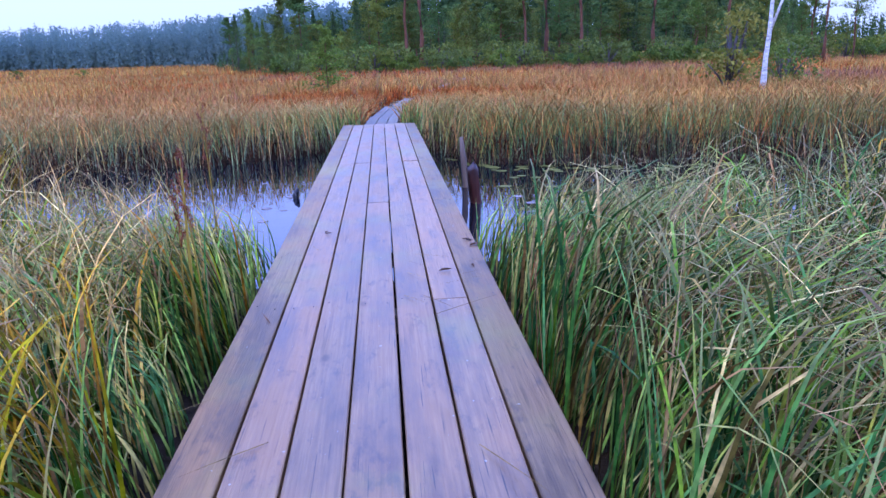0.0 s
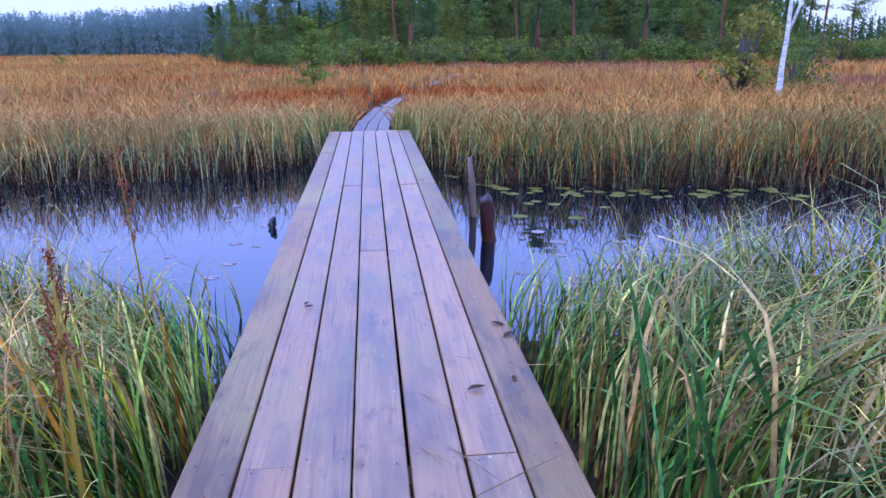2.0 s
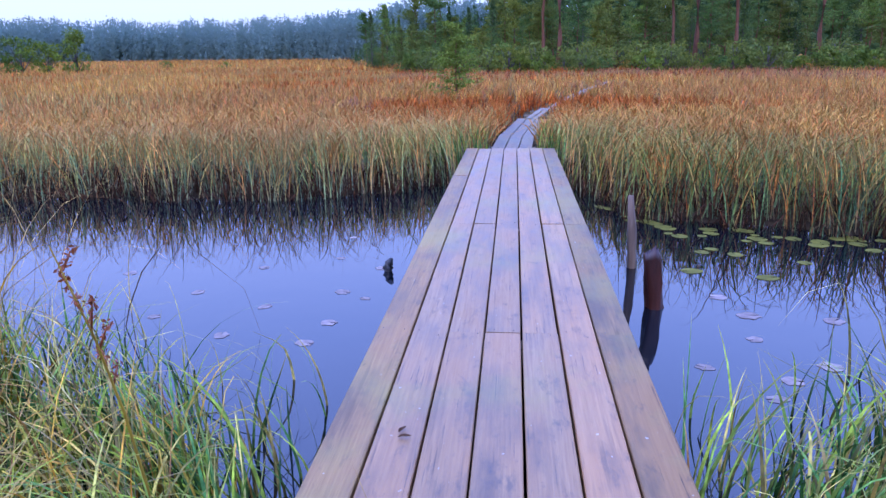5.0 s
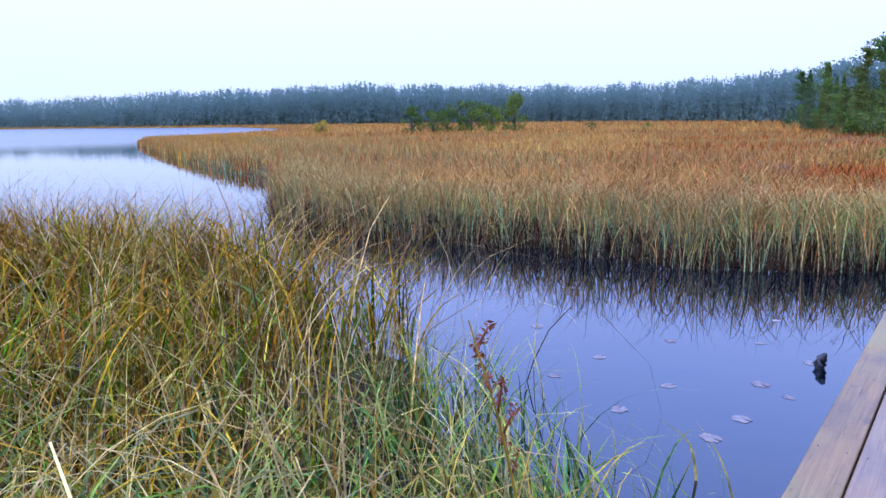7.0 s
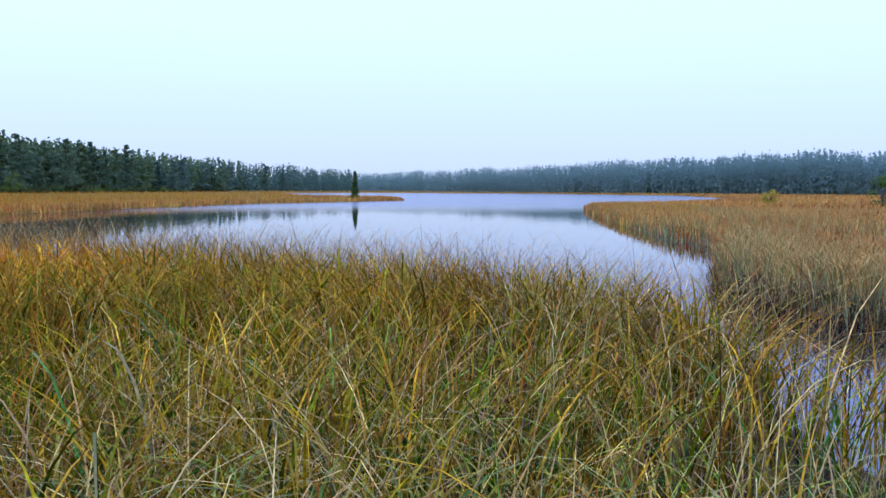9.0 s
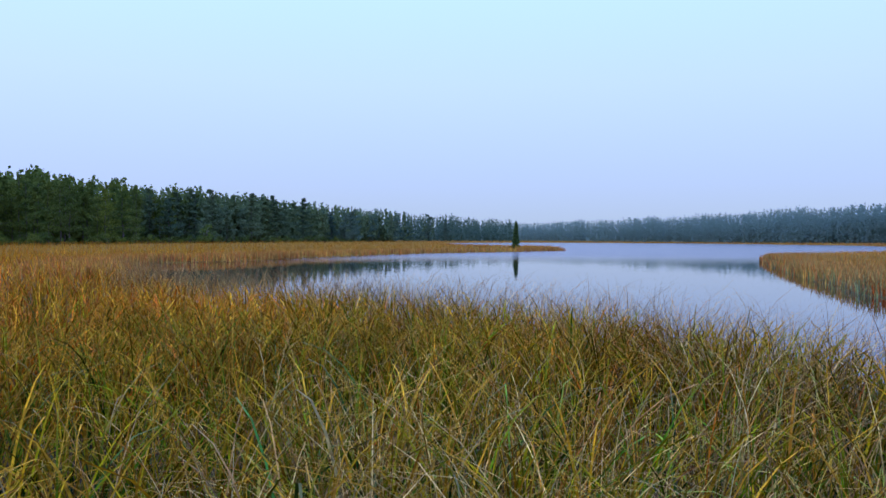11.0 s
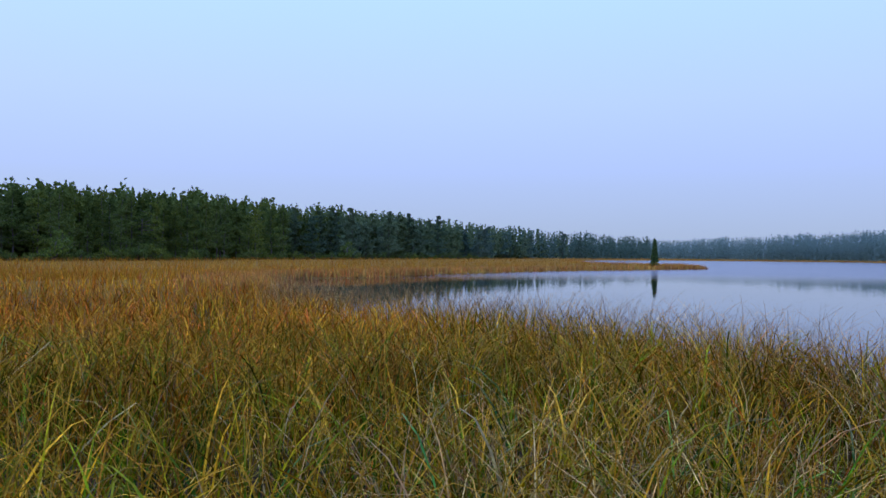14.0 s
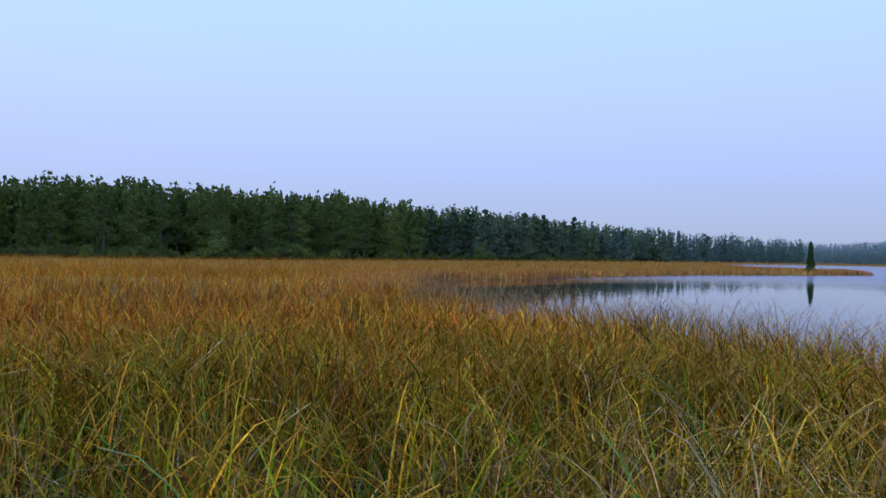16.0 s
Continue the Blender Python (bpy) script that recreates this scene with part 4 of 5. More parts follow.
def pine(h, seed, label="tall pine with a bare red trunk and ragged dark crown", crown_from=0.45, leaves=PINE_LEAF, spread=0.24, leaf=0.14, count=72, bark=PINE_BARK):
    r = random.Random(seed)
    path = [(r.uniform(-1, 1) * 0.012 * h * (i > 0), r.uniform(-1, 1) * 0.012 * h * (i > 0), h * i / 6 - 0.3 * (i == 0)) for i in range(7)]
    radii = [0.0125 * h * (1 - 0.75 * i / 6) for i in range(7)]
    limbs, cen, siz = [], [], []
    n = 19
    for k in range(n):
        f = crown_from + (0.97 - crown_from) * k / (n - 1)
        a = r.uniform(0, 6.28)
        reach = h * spread * (1.15 - f) ** 0.6 * r.uniform(0.55, 1.15)
        i = min(5, int(f * 6))
        g = f * 6 - i
        p0 = Vector(path[i]).lerp(Vector(path[i + 1]), g)
        p1 = p0 + Vector((math.cos(a) * reach, math.sin(a) * reach, reach * r.uniform(0.05, 0.5)))
        limbs.append((p0, p1, 0.006 * h * (1.2 - f)))
        cen.append(p1)
        siz.append(reach * r.uniform(0.38, 0.6) + 0.02 * h)
        cen.append(p0.lerp(p1, 0.55))
        siz.append(reach * r.uniform(0.3, 0.45) + 0.015 * h)
        cen.append(p0.lerp(p1, 0.22))
        siz.append(reach * r.uniform(0.25, 0.4) + 0.015 * h)
    return tree("pine_tree", label, path, radii, limbs, cen, siz, count, leaf, bark, leaves, 0.42)


def spruce(h, seed, label="slender dark spruce with drooping tiers of branches", width=0.17, count=26, leaf=0.16, leaves=SPRUCE_LEAF):
    r = random.Random(seed)
    path = [(0, 0, h * i / 5 - 0.3 * (i == 0)) for i in range(6)]
    radii = [0.014 * h * (1 - 0.85 * i / 5) for i in range(6)]
    limbs, cen, siz = [], [], []
    n = 100
    for k in range(n):
        f = 0.05 + 0.94 * (k + r.random()) / n
        reach = h * width * (1 - f) ** 0.85 + 0.02 * h * (1 - f) + 0.05
        a = 2.4 * k + r.uniform(-0.5, 0.5)
        q = reach * r.uniform(0.6, 1.15)
        p0 = Vector((0, 0, h * f))
        p1 = p0 + Vector((math.cos(a) * q, math.sin(a) * q, -0.25 * q))
        if k % 3 == 0:
            limbs.append((p0, p1, 0.004 * h * (1.1 - f)))
        cen.append(p0.lerp(p1, 0.6))
        siz.append(q * 0.45 + 0.008 * h)
    return tree("spruce_tree", label, path, radii, limbs, cen, siz, count, leaf, GREY_BARK, leaves, 0.75)


def shrub(h, seed, leaves, label, wide=0.5, name="shrub", count=42, leaf=0.12):
    r = random.Random(seed)
    limbs, cen, siz = [], [], []
    for k in range(13):
        a, q = r.uniform(0, 6.28), h * wide * r.uniform(0.15, 0.9)
        z = h * r.uniform(0.12, 0.9) * (1 - 0.35 * q / (h * wide))
        limbs.append(((0, 0, h * 0.05), (math.cos(a) * q, math.sin(a) * q, z), 0.012 * h))
        cen.append((math.cos(a) * q, math.sin(a) * q, z))
        siz.append(h * r.uniform(0.13, 0.22))
    return tree(name, label, [(0, 0, -0.2), (0.01, 0, h * 0.25), (0, 0.02 * h, h * 0.6)], [0.03 * h, 0.022 * h, 0.01 * h], limbs, cen, siz, count, leaf,
                GREY_BARK, leaves, 0.8, "shrub")


def plant_all(protos, spots, group):
    """Stands the built plants at the spots: x, y, scale, which."""
    used = set()
    for x, y, s, k in spots:
        ob = protos[k]
        m = pose(x, y, -0.24, 0, 0, random.uniform(0, 360)) @ Matrix.Scale(s, 4)
        if k in used:
            copy_thing(ob, m)
        else:
            tagged(ob, group=group)
            ob.matrix_world = m
            used.add(k)


def bearing(az, dist):
    a = radians(az)
    return STAND[0] + math.sin(a) * dist, STAND[1] + math.cos(a) * dist


# the wood ahead: pines with red trunks, spruces between them, young growth in front
ahead = [pine(13, 1, crown_from=0.40), pine(12, 2, crown_from=0.5), pine(14, 3, crown_from=0.33), spruce(11, 4), spruce(13, 5, width=0.2), pine(10, 6, crown_from=0.2, spread=0.3, leaves=YOUNG_LEAF),
         pine(15, 7, crown_from=0.52, spread=0.2), pine(14, 8, crown_from=0.46, spread=0.22),
         shrub(6.5, 9, PINE_LEAF, "round dense dark green tree at the edge of the wood", 0.42, "bushy_tree", 130, 0.15),
         pine(9, 10, "flat-topped pine rising over the edge of the wood", 0.74, PINE_LEAF, 0.42)]
spots = []
for k in range(112):
    az = -11 + 48 * (k + random.random()) / 112
    depth = random.random()
    dist = 72 + 40 * depth + max(0, az - 26) * 0.6
    x, y = bearing(az, dist)
    which = random.choice((0, 1, 2, 3, 3, 4, 4, 5, 5)) if depth > 0.2 else random.choice((3, 4, 5, 5, 2))
    tallest = dist * math.tan(radians(float(np.interp(az, [-11, -9.5, -6.5, -4.5, -2, -0.6, 0.5, 27, 29, 33], [3.0, 3.5, 4.5, 4.9, 4.4, 7.0, 10, 10, 5.5, 1.6])))) + 1.4
    spots.append((x, y, min(random.uniform(0.8, 1.2), tallest / (13, 12, 14, 11, 13, 10)[which]), which))
for az, dist, s, k in ((3.4, 64, 1.1, 6), (2.4, 66, 1.0, 7), (11.4, 66, 0.9, 7), (13.0, 65, 1.0, 6), (15.6, 66, 1.05, 7), (21.0, 68, 0.95, 6), (26.2, 62, 0.85, 7),
                       (31.0, 60, 0.6, 0), (31.7, 61, 0.58, 7), (28.6, 64, 0.7, 5), (-5.2, 78, 0.54, 2), (-9.6, 72, 0.46, 5), (-7.4, 74, 0.50, 5), (-1.4, 76, 0.86, 3), (-4.0, 80, 0.5, 2), (32.8, 50, 0.5, 6), (34.4, 56, 0.45, 7)):
    x, y = bearing(az, dist)
    spots.append((x, y, s, k))
for k in range(30):
    az = -10.5 + 12.5 * (k + random.random()) / 30
    dist = random.uniform(66, 84)
    x, y = bearing(az, dist)
    which = random.choice((8, 8, 5, 2))
    tallest = dist * math.tan(radians(float(np.interp(az, [-10.5, -9.5, -6.5, -2, 2], [2.0, 3.1, 3.9, 4.2, 5.5])))) + 1.4
    spots.append((x, y, tallest * random.uniform(0.72, 1.0) / {8: 6.5, 5: 10, 2: 14}[which], which))
spots.append((*bearing(-5.7, 80), 0.92, 9))
plant_all(ahead, spots, "trees of the wood ahead")

young = [shrub(2.4, 11, YOUNG_LEAF, "bushy young pine at the edge of the wood", 0.42), shrub(1.8, 12, SHRUB_LEAF, "low yellow-green willow bush at the wood edge", 0.65),
         shrub(2.0, 13, PINE_LEAF, "low dark green young pine at the wood edge", 0.5)]
spots = []
for k in range(230):
    az = random.uniform(-9, 48)
    x, y = bearing(az, random.uniform(56, 72))
    spots.append((x, y, random.uniform(0.4, 1.15), random.choice((0, 0, 0, 1, 2))))
plant_all(young, spots, "young growth before the wood")

# bushes out in the fen
bush = [shrub(3.0, 21, SHRUB_LEAF, "round yellow-green pine bush standing alone in the fen", 0.34, count=90, leaf=0.1), shrub(2.6, 22, SHRUB_LEAF, "spreading yellow-green bush in the fen", 0.7, count=90, leaf=0.1)]
spots = [(*bearing(-38.5, 84), 1.1, 0), (*bearing(-35.8, 86), 1.2, 1), (*bearing(-34.0, 86), 1.35, 1), (*bearing(-32.4, 86), 1.15, 1), (*bearing(-30.7, 86), 1.42, 0),
         (*bearing(-36.9, 84), 0.95, 1), (*bearing(-25.0, 95), 0.4, 1), (*bearing(-21.0, 90), 0.35, 1)]
plant_all(bush, spots, "bushes in the fen")
yellow = shrub(2.3, 23, YELLOW_LEAF, "small bright yellow autumn bush", 0.5)
yellow.matrix_world = pose(*bearing(-45.3, 84), -0.24)

lone = pine(2.15, 31, "small young pine standing alone beside the duckboards", 0.16, LONE_LEAF, 0.36, 0.042, 60)
lone.matrix_world = pose(-1.75, 27.0, -0.24) @ Matrix.Scale(1.12, 4)

spruce_lone = spruce(4.2, 33, "lone dark spruce at the tip of a grassy point", 0.15)
spruce_lone.matrix_world = pose(*bearing(-75.7, 112), -0.24)

# birch with a leaning white stem
bx, by = 9.3, 18.4
birch = tree("birch_tree", "young birch with a white leaning forked stem", [(0, 0, -0.2), (0.07, 0, 0.5), (0.08, 0, 1.0), (0.13, 0, 1.6), (0.18, 0.05, 2.6), (0.30, 0.1, 3.6), (0.34, 0.1, 5.0)],
             [0.075, 0.066, 0.06, 0.052, 0.038, 0.026, 0.012],
             [((0.13, 0, 1.6), (0.72, 0.1, 2.9), 0.042), ((0.18, 0.05, 2.6), (-0.2, 0.3, 3.8), 0.026), ((0.30, 0.1, 3.6), (0.8, -0.2, 4.6), 0.02), ((0.72, 0.1, 2.9), (1.0, 0.1, 4.4), 0.026)],
             [(-0.1, 0.3, 3.9), (0.9, -0.2, 4.7), (0.5, 0.1, 5.0), (1.0, 0.1, 4.5)], [0.5, 0.5, 0.5, 0.45], 90, 0.05, BIRCH_BARK, SHRUB_LEAF)
birch.matrix_world = pose(bx, by, -0.24)
under = [shrub(1.6, 41, SHRUB_LEAF, "olive willow bush beside the birch", 0.4, count=70, leaf=0.045)]
plant_all(under, [(11.4, 21.4, 1.15, 0), (12.3, 22.6, 1.2, 0)], "bushes beside the birch")
olive = shrub(1.95, 42, OLIVE_LEAF, "narrow dull olive bush beside the birch", 0.24, count=80, leaf=0.045)
olive.matrix_world = pose(9.0, 19.5, -0.24) @ Matrix.Scale(1.6, 4)

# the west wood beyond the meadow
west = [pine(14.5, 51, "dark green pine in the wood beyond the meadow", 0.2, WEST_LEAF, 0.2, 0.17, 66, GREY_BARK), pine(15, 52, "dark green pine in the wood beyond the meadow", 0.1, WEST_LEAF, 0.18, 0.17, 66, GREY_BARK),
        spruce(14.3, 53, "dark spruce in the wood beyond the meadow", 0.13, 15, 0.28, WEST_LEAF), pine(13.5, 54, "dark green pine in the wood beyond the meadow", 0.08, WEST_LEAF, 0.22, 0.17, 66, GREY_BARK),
        pine(13, 55, "pine at the far end of the west wood, haze put into its green", 0.1, MID_HAZE_LEAF, 0.22, 0.3, 40, GREY_BARK), pine(12, 56, "pine at the far end of the west wood, haze put into its green", 0.15, MID_HAZE_LEAF, 0.24, 0.3, 40, GREY_BARK),
        pine(12.5, 57, "pine where the west wood meets the lake, tinted blue-green for haze", 0.1, PALE_HAZE_LEAF, 0.24, 0.3, 40, GREY_BARK)]
EDGE = [(-175, 150), (-150, 145), (-133, 142), (-126, 130), (-118, 142), (-110, 158), (-97, 222), (-88, 290), (-80, 370), (-75, 430)]


def edge_at(az):
    return float(np.interp(az, [e[0] for e in EDGE], [e[1] for e in EDGE]))


spots = []
for k in range(172):
    az = -138 + 61 * (k + random.random()) / 172
    if random.random() < (az + 95) / 16:
        continue
    x, y = bearing(az, edge_at(az) * random.uniform(0.97, 1.14))
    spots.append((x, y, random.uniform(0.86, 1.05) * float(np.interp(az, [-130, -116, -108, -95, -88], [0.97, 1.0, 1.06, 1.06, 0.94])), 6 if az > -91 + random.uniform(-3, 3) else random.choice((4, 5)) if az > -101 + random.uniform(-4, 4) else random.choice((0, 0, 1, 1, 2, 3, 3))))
for az, dist, size in ((-113.55, 147, 0.45), (-113.1, 146, 0.44), (-112.7, 148, 0.5)):
    spots.append((*bearing(az, dist), size, 3))
plant_all(west, spots, "trees of the west wood")
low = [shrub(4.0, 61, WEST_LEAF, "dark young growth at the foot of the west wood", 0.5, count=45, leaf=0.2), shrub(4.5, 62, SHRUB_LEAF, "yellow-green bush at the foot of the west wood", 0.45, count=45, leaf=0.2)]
spots = []
for k in range(90):
    az = -138 + 50 * (k + random.random()) / 90
    x, y = bearing(az, edge_at(az) * random.uniform(0.93, 0.97))
    spots.append((x, y, random.uniform(0.5, 1.1), 0))
spots.append((*bearing(-119.2, edge_at(-119.2) * 0.945), 1.25, 1))
for az, dist, size in ((-113.9, 141, 1.5), (-112.9, 142, 1.45), (-113.4, 147, 1.5), (-113.0, 146, 1.4), (-113.7, 146, 1.45)):
    spots.append((*bearing(az, dist), size, 0))
spots.append((*bearing(-99.0, edge_at(-99.0) * 0.95), 1.0, 1))
plant_all(low, spots, "growth at the foot of the west wood")


def far_trees(name, label, places, heights, material_, rows=22, tuft=0.095):
    """Distant conifers, each a ragged tapering tuft, in one mesh."""
    n = len(places)
    f = rng.uniform(0.04, 1.0, (n, rows)) ** 0.9
    rad = heights[:, None] * 0.19 * (1.02 - f) ** 0.7 * rng.uniform(0.5, 1.0, (n, rows))
    a = rng.uniform(0, 6.28, (n, rows))
    c = np.stack([places[:, :1] + rad * 0.6 * np.cos(a), places[:, 1:] + rad * 0.6 * np.sin(a), -0.3 + heights[:, None] * f], -1).reshape(-1, 3)
    size = (heights[:, None] * tuft * (1.15 - f * 0.75)).ravel()
    m = len(c)
    q = rng.normal(0, 1, (m, 3))
    q[:, 2] += 0.8
    q /= np.linalg.norm(q, axis=1, keepdims=True)
    b = np.cross(q, rng.normal(0, 1, (m, 3)))
    b /= np.linalg.norm(b, axis=1, keepdims=True)
    s = size[:, None]
    verts = np.stack([c - q * s, c + b * s * 0.75, c + q * s * 1.25, c - b * s * 0.75], 1).reshape(-1, 3)
    ob = new(name, mesh_of(name, verts, np.arange(m * 4).reshape(-1, 4), material_))
    return tagged(ob, label, "woods", kind="stuff")


def band(az0, az1, n, dist, height, deep):
    """Places and heights of trees in a belt of woodland."""
    az = rng.uniform(az0, az1, n)
    k = rng.uniform(0, 1, n)
    r = np.interp(az, *dist) * (1 + deep * k)
    h = np.interp(az, *height) * (rng.uniform(0.8, 1.02, n) + 0.08 * rng.uniform(0, 1, n) ** 6) * (1 + 0.12 * k) * (1 + 0.03 * np.sin(az * 1.3) + 0.02 * np.sin(az * 3.7))
    a = np.radians(az)
    return np.stack([STAND[0] + np.sin(a) * r, STAND[1] + np.cos(a) * r], 1), h


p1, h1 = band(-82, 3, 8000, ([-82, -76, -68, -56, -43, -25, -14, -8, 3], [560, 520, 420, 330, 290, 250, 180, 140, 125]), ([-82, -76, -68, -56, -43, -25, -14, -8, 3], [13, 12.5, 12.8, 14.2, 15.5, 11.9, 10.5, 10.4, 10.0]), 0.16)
far_trees("far_woods", "conifer woods on the far lake shore, haze put into their blue-green colour", p1, h1, FAR_HAZE_LEAF, 36, 0.045)
p2, h2 = band(-178, -76, 4600, ([-178, -133, -126, -110, -97, -88, -80, -76], [165, 152, 142, 172, 240, 310, 390, 440]), ([-178, -126, -116, -108, -97, -88, -76], [14.4, 14.2, 14.6, 15.4, 15.6, 14.6, 12.6]), 0.2)
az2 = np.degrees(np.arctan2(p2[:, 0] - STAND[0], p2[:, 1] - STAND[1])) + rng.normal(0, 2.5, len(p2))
# further along the belt the trees take the haze-tinted leaf colours
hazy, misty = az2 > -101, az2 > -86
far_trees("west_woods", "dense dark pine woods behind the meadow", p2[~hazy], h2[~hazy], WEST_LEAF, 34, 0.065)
far_trees("hazy_west_woods", "pine woods at the far end of the meadow, haze put into their green", p2[hazy & ~misty], h2[hazy & ~misty], MID_HAZE_LEAF, 30, 0.07)
far_trees("misty_west_woods", "woods where the lake shore ends, tinted blue-green for haze", p2[misty], h2[misty], PALE_HAZE_LEAF, 26, 0.06)
p3, h3 = band(-12, 182, 3600, ([-12, 0, 40, 50, 90, 182], [110, 112, 125, 200, 150, 150]), ([-12, -8, -2, 0, 27, 32, 50, 60, 182], [2.5, 5, 8.5, 14.5, 14.5, 5, 5.5, 10, 10]), 0.25)
far_trees("east_woods", "dense dark woods behind the pines", p3, h3, SPRUCE_LEAF, 44, 0.05)

# ---- things in and beside the water ----
def stump(name, label, x, y, path, radii, mat, jag=0.0):
    q = random.Random(name)
    bm = bmesh.new()
    tube(bm, path, radii, 16, 0.5)
    tip = max(v.co.z for v in bm.verts)
    for v in bm.verts:
        a = math.atan2(v.co.y, v.co.x)
        ridge = 1 + 0.07 * math.sin(a * 5 + v.co.z * 3) + 0.05 * math.sin(a * 9)
        v.co.x, v.co.y = v.co.x * ridge, v.co.y * ridge
        if jag and v.co.z > tip - 0.05:
            v.co.z += jag * (math.sin(a + 2.2) + q.uniform(-0.5, 0.5))
    ob = part(name, bm, mat, smooth=True)
    ob.location = (x, y, WATER_Z)
    return tagged(ob, label, "post")


stump("broken_post", "broken wet red-brown wooden post in the water beside the boardwalk", 0.965, 7.80,
      [(0.07, 0, -0.7), (0.007, 0, -0.06), (-0.001, 0, 0.02), (-0.011, 0, 0.10), (-0.020, 0, 0.18), (-0.029, 0, 0.26), (-0.037, 0, 0.33), (-0.046, 0, 0.40)],
      [0.055, 0.064, 0.052, 0.049, 0.052, 0.054, 0.059, 0.046], STUMP, 0.05)
stump("thin_post", "thin grey weathered post leaning in the water", 0.955, 8.72,
      [(0, 0, -0.7), (0.0, 0, 0.0), (-0.012, 0, 0.3), (-0.03, 0.01, 0.56)], [0.03, 0.032, 0.03, 0.018], POSTWOOD)
stump("pole_tip", "black soaked tip of a pole poking out of the water", -0.90, 8.55,
      [(0.05, 0, -0.5), (0.0, 0, -0.02), (-0.008, 0, 0.03), (0.0, 0, 0.065), (0.02, 0, 0.105)], [0.03, 0.038, 0.042, 0.034, 0.010], BLACKWOOD)

# lily pads
def pad_mesh(name, mat, seed, r, ragged=0.06):
    q = random.Random(seed)
    bm = bmesh.new()
    c = bm.verts.new((0, 0, 0.0012))
    rim = []
    for k in range(17):
        a = 0.16 + (2 * math.pi - 0.32) * k / 16
        rr = r * (1 + q.uniform(-ragged, 0.06)) * (0.82 + 0.18 * abs(math.sin(a / 2)))
        rim.append(bm.verts.new((rr * math.cos(a), rr * 0.82 * math.sin(a), q.uniform(0.0005, 0.0018))))
    low = [bm.verts.new((v.co.x * 0.98, v.co.y * 0.98, -0.002)) for v in rim]
    for k in range(16):
        bm.faces.new((c, rim[k], rim[k + 1]))
        bm.faces.new((rim[k], low[k], low[k + 1], rim[k + 1]))
    me = bpy.data.meshes.new(name)
    bm.to_mesh(me)
    bm.free()
    me.materials.append(mat)
    return me


PADS = [pad_mesh("lily_pad", PAD, k, 0.085) for k in range(3)]
PALE = [pad_mesh("sunken_leaf", PALE_PAD, 10 + k, 0.07, 0.22) for k in range(3)]


def float_leaf(meshes, name, label, group, x, y, s):
    ob = new(name, random.choice(meshes))
    ob.matrix_world = pose(x, y, WATER_Z + 0.0015, 0, 0, random.uniform(0, 360)) @ Matrix.Scale(s, 4)
    tagged(ob, label, "lily pad", group)


for k in range(58):
    x = random.uniform(0.85, 4.5)
    y = float(np.interp(x, [0.8, 1.1, 1.5, 2.4, 3.2, 8], [11.9, 10.9, 10.2, 10.0, 9.7, 9.4])) - abs(random.gauss(0.02, 0.3)) - 0.05
    float_leaf(PADS, "lily_pad", "yellow-green lily pad floating by the reeds", "lily pads by the reeds", x, y, random.uniform(0.5, 1.15))
for x, y in ((1.7, 9.3), (1.84, 9.14), (1.38, 8.65), (2.21, 9.52), (1.52, 7.67), (1.42, 8.03), (1.43, 7.27), (1.05, 6.86), (1.45, 6.71), (1.59, 9.21), (1.9, 8.5), (2.3, 8.9), (1.3, 6.5), (1.7, 6.9), (2.0, 7.6)):
    float_leaf(PADS if y > 8.3 else PALE, "lily_pad", "fading lily pad floating on the dark water", "fading lily pads", x, y, random.uniform(0.7, 1.2))
for x, y in ((-2.17, 7.97), (-1.59, 7.69), (-1.14, 8.02), (-0.97, 8.62), (-2.25, 7.46), (-1.35, 8.9), (-1.69, 7.17), (-1.09, 7.41), (-0.96, 7.89), (-1.15, 7.07), (-1.4, 9.6), (-2.9, 8.4), (-1.9, 8.6)):
    float_leaf(PALE, "sunken_leaf", "pale pinkish dead lily leaf just at the water surface", "dead lily leaves", x, y, random.uniform(0.5, 1.0))


# dock plants gone to seed
def dock(x, y, top, bend, seed, label, thick=1.0):
    q = random.Random(seed)
    root = new("dock_plant")
    root.location = (x, y, -0.25)
    tagged(root, label, "dock plant")
    h = top + 0.25
    path = [(bend[0] * f * f, bend[1] * f * f, h * f) for f in (0, 0.2, 0.4, 0.6, 0.8, 1.0)]
    bm = bmesh.new()
    tube(bm, path, [r * thick for r in (0.010, 0.0095, 0.0085, 0.007, 0.005, 0.003)], 7, 0.2)
    part("stem", bm, DOCK_STEM, root, smooth=True)
    cen, siz = [], []
    for k in range(7):
        f = 0.68 + 0.045 * k
        a = q.uniform(0, 6.28)
        p0 = Vector((bend[0] * f * f, bend[1] * f * f, h * f))
        p1 = p0 + Vector((math.cos(a) * 0.022, math.sin(a) * 0.022, q.uniform(0.03, 0.09)))
        bm = bmesh.new()
        tube(bm, [p0, p0.lerp(p1, 0.6), p1], [0.003, 0.0025, 0.0015], 5)
        part("branch", bm, DOCK, root, smooth=True)
        for g in (0.4, 0.75, 1.0):
            cen.append(p0.lerp(p1, g))
            siz.append(0.013)
    seeds = new("seed_head", clumps("seed_head", cen, siz, 9, 0.007, DOCK, 1.2))
    seeds.parent = root
    tagged(seeds, kind="stuff")


dock(-0.79, 3.70, 0.84, (0.03, -0.03), 1, "tall rust-brown dock plant gone to seed beside the boards")
dock(-0.84, 3.72, 0.66, (0.02, 0.06), 2, "shorter rust-brown dock plant gone to seed", 0.6)
dock(-0.76, 3.78, 0.78, (-0.05, -0.02), 3, "slender red-brown dock plant gone to seed beside the boards", 0.55)

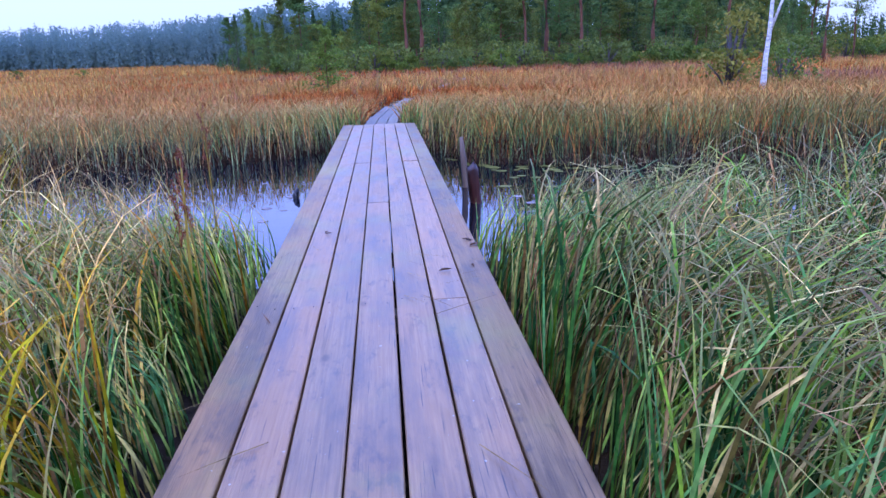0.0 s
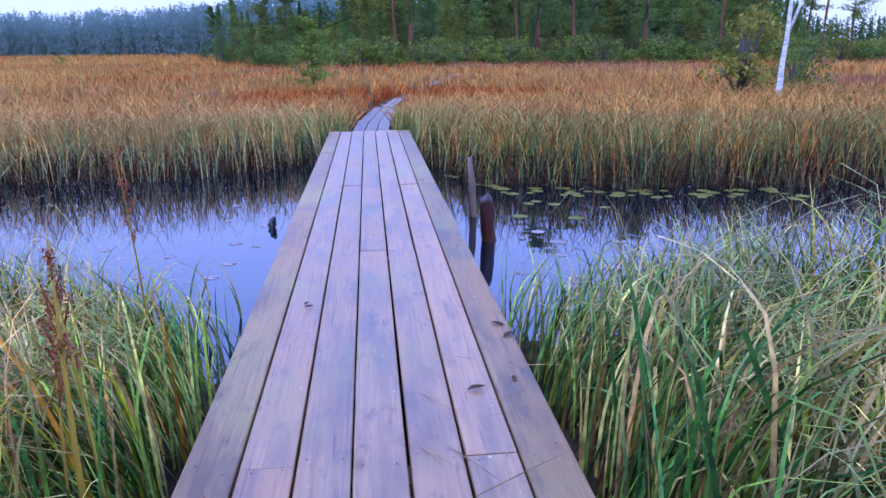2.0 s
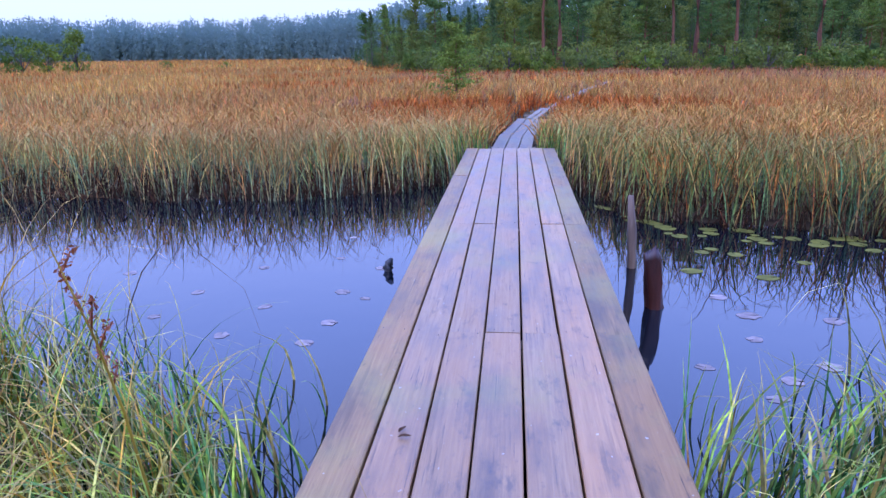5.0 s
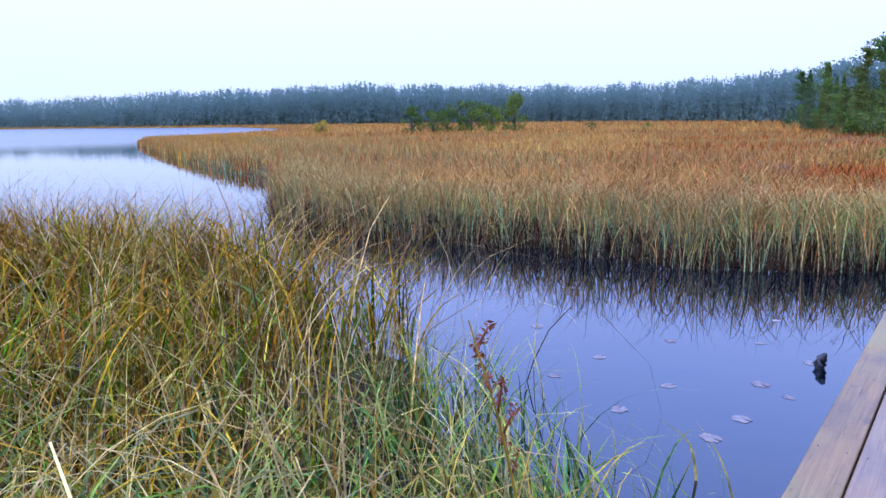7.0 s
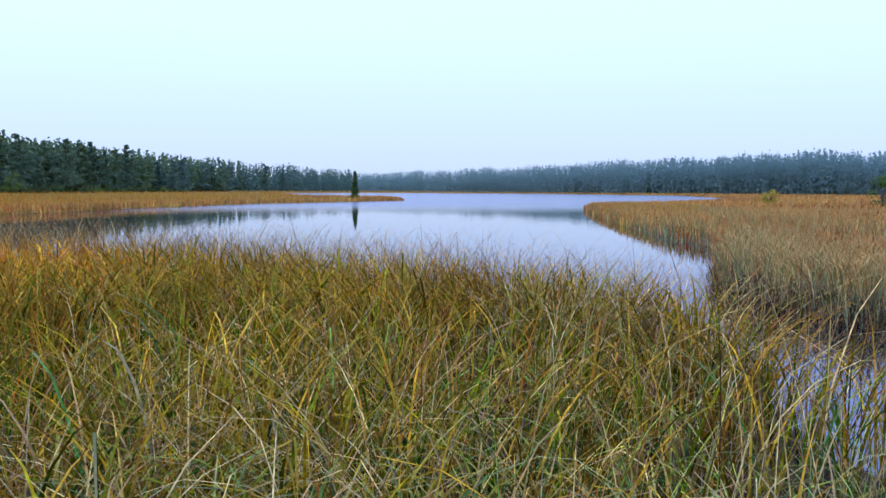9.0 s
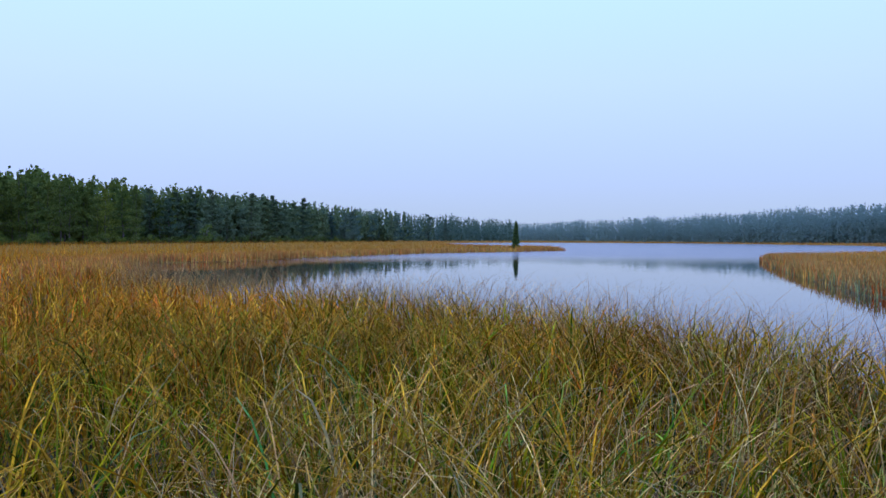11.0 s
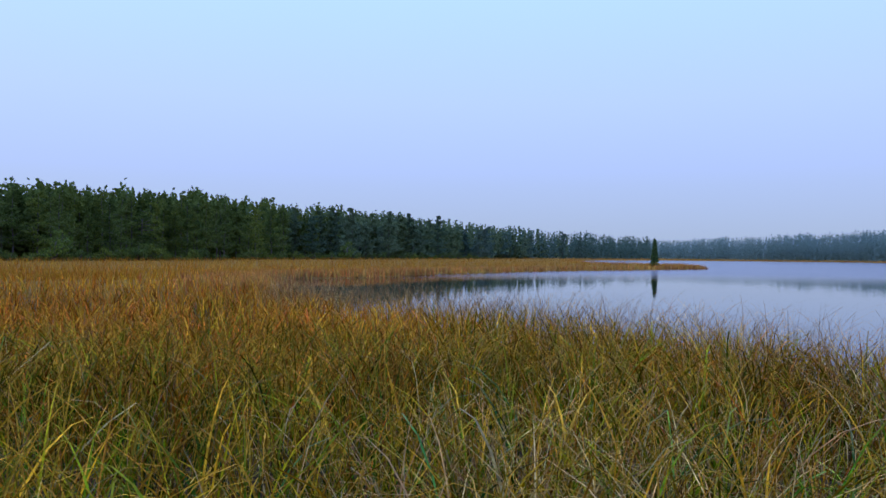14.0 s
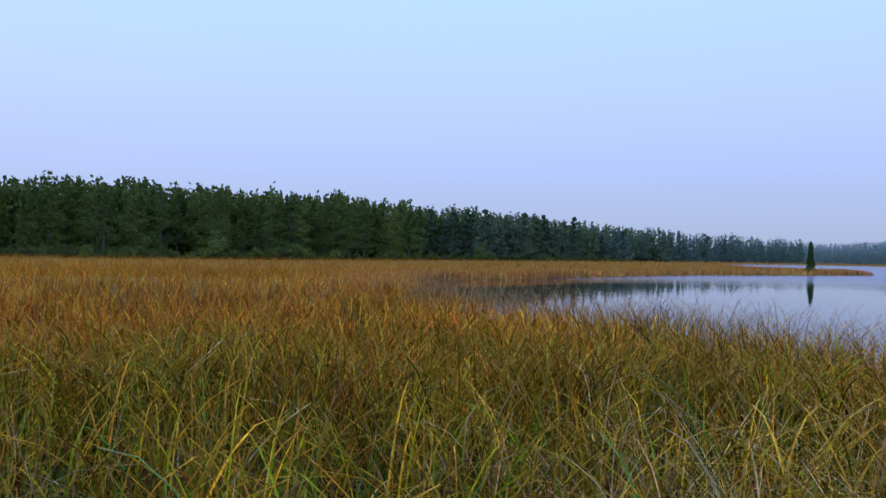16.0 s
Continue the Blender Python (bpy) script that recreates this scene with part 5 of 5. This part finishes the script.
dock(-0.92, 4.85, 0.97, (0.08, -0.41), 4, "slender red-brown dock plant leaning over the water", 0.5)

# stray blades fallen on the deck
n_f = 16
xy = np.stack([rng.uniform(0.05, 0.62, n_f), rng.normal(4.1, 0.45, n_f)], 1)
xy[11:] = np.stack([rng.uniform(-0.6, -0.2, 5), rng.uniform(2.4, 5.2, 5)], 1)
strays = blades("fallen_blades", xy, np.full(n_f, 0.006), rng.uniform(0.12, 0.42, n_f), rng.uniform(0.004, 0.008, n_f), rng.uniform(0, 6.28, n_f),
                np.full(n_f, 1.50), np.full(n_f, 0.06), 5, DRYSTEM)
tagged(strays, "dry grass blades fallen on the boardwalk", "grass blades", kind="stuff")


# curled dead leaves on the deck
def dead_leaf(x, y, turn, size):
    q = random.Random(int(x * 1000))
    bm = bmesh.new()
    rows = []
    for i in range(9):
        f = i / 8
        w = 0.2 * math.sin(math.pi * min(0.98, f + 0.02)) ** 0.8
        mid = 0.06 * math.sin(f * 5 + q.uniform(0, 0.4))
        rows.append([bm.verts.new((f - 0.5, mid + k * w, 0.03 + 0.11 * abs(k) * w / 0.2 + 0.10 * f * f + q.uniform(-0.01, 0.01))) for k in (-1, -0.5, 0, 0.5, 1)])
    for a, b in zip(rows, rows[1:]):
        for k in range(4):
            bm.faces.new((a[k], a[k + 1], b[k + 1], b[k]))
    bmesh.ops.solidify(bm, geom=bm.faces[:], thickness=0.012)
    ob = part("dead_leaf", bm, DEAD_LEAF, smooth=True)
    ob.matrix_world = pose(x, y, 0.002, 0, 0, turn) @ Matrix.Scale(size, 4)
    tagged(ob, "small curled brown dead leaf lying on the boardwalk", "leaf", "dead leaves on the deck")


for x, y, turn, size in ((0.374, 4.46, 15, 0.075), (0.57, 5.12, 160, 0.07), (0.60, 4.98, 40, 0.08), (-0.333, 5.49, 10, 0.05), (-0.348, 5.54, 70, 0.045), (0.535, 4.53, 100, 0.05)):
    dead_leaf(x, y, turn, size)


# bird-watching tower among the trees of the west wood
def tower(x, y, turn):
    root = new("watchtower")
    root.matrix_world = pose(x, y, -0.24, 0, 0, turn)
    tagged(root, "dark wooden bird-watching tower half hidden among the trees", "tower")
    for a in (-1, 1):
        for b in (-1, 1):
            bm = bmesh.new()
            tube(bm, [(a * 1.2, b * 1.0, -0.2), (a * 1.1, b * 0.9, 4), (a * 1.05, b * 0.85, 8.1)], [0.1, 0.09, 0.08], 8)
            part("post", bm, GREY_BARK, root)
    for z in (5.8, 6.4, 6.9):
        for b in (-1, 1):
            rail = part("rail" if z > 6 else "joist", board(2.5, 0.1, 0.08), GREY_BARK, root)
            rail.matrix_local = pose(1.25, b * 0.9, z, 0, 0, 90)
    deck = part("platform", board(2.0, 2.4, 0.06), GREY_BARK, root)
    deck.location = (0, -1.0, 5.88)
    for side in (-1, 1):
        slope = part("roof", board(3.3, 1.35, 0.05), GREYWOOD if side < 0 else GREY_BARK, root)
        slope.matrix_local = pose(1.65, side * 0.6, 8.25, side * 24, 0, 90)
    return root


tower(*bearing(-113.3, 151), 113)
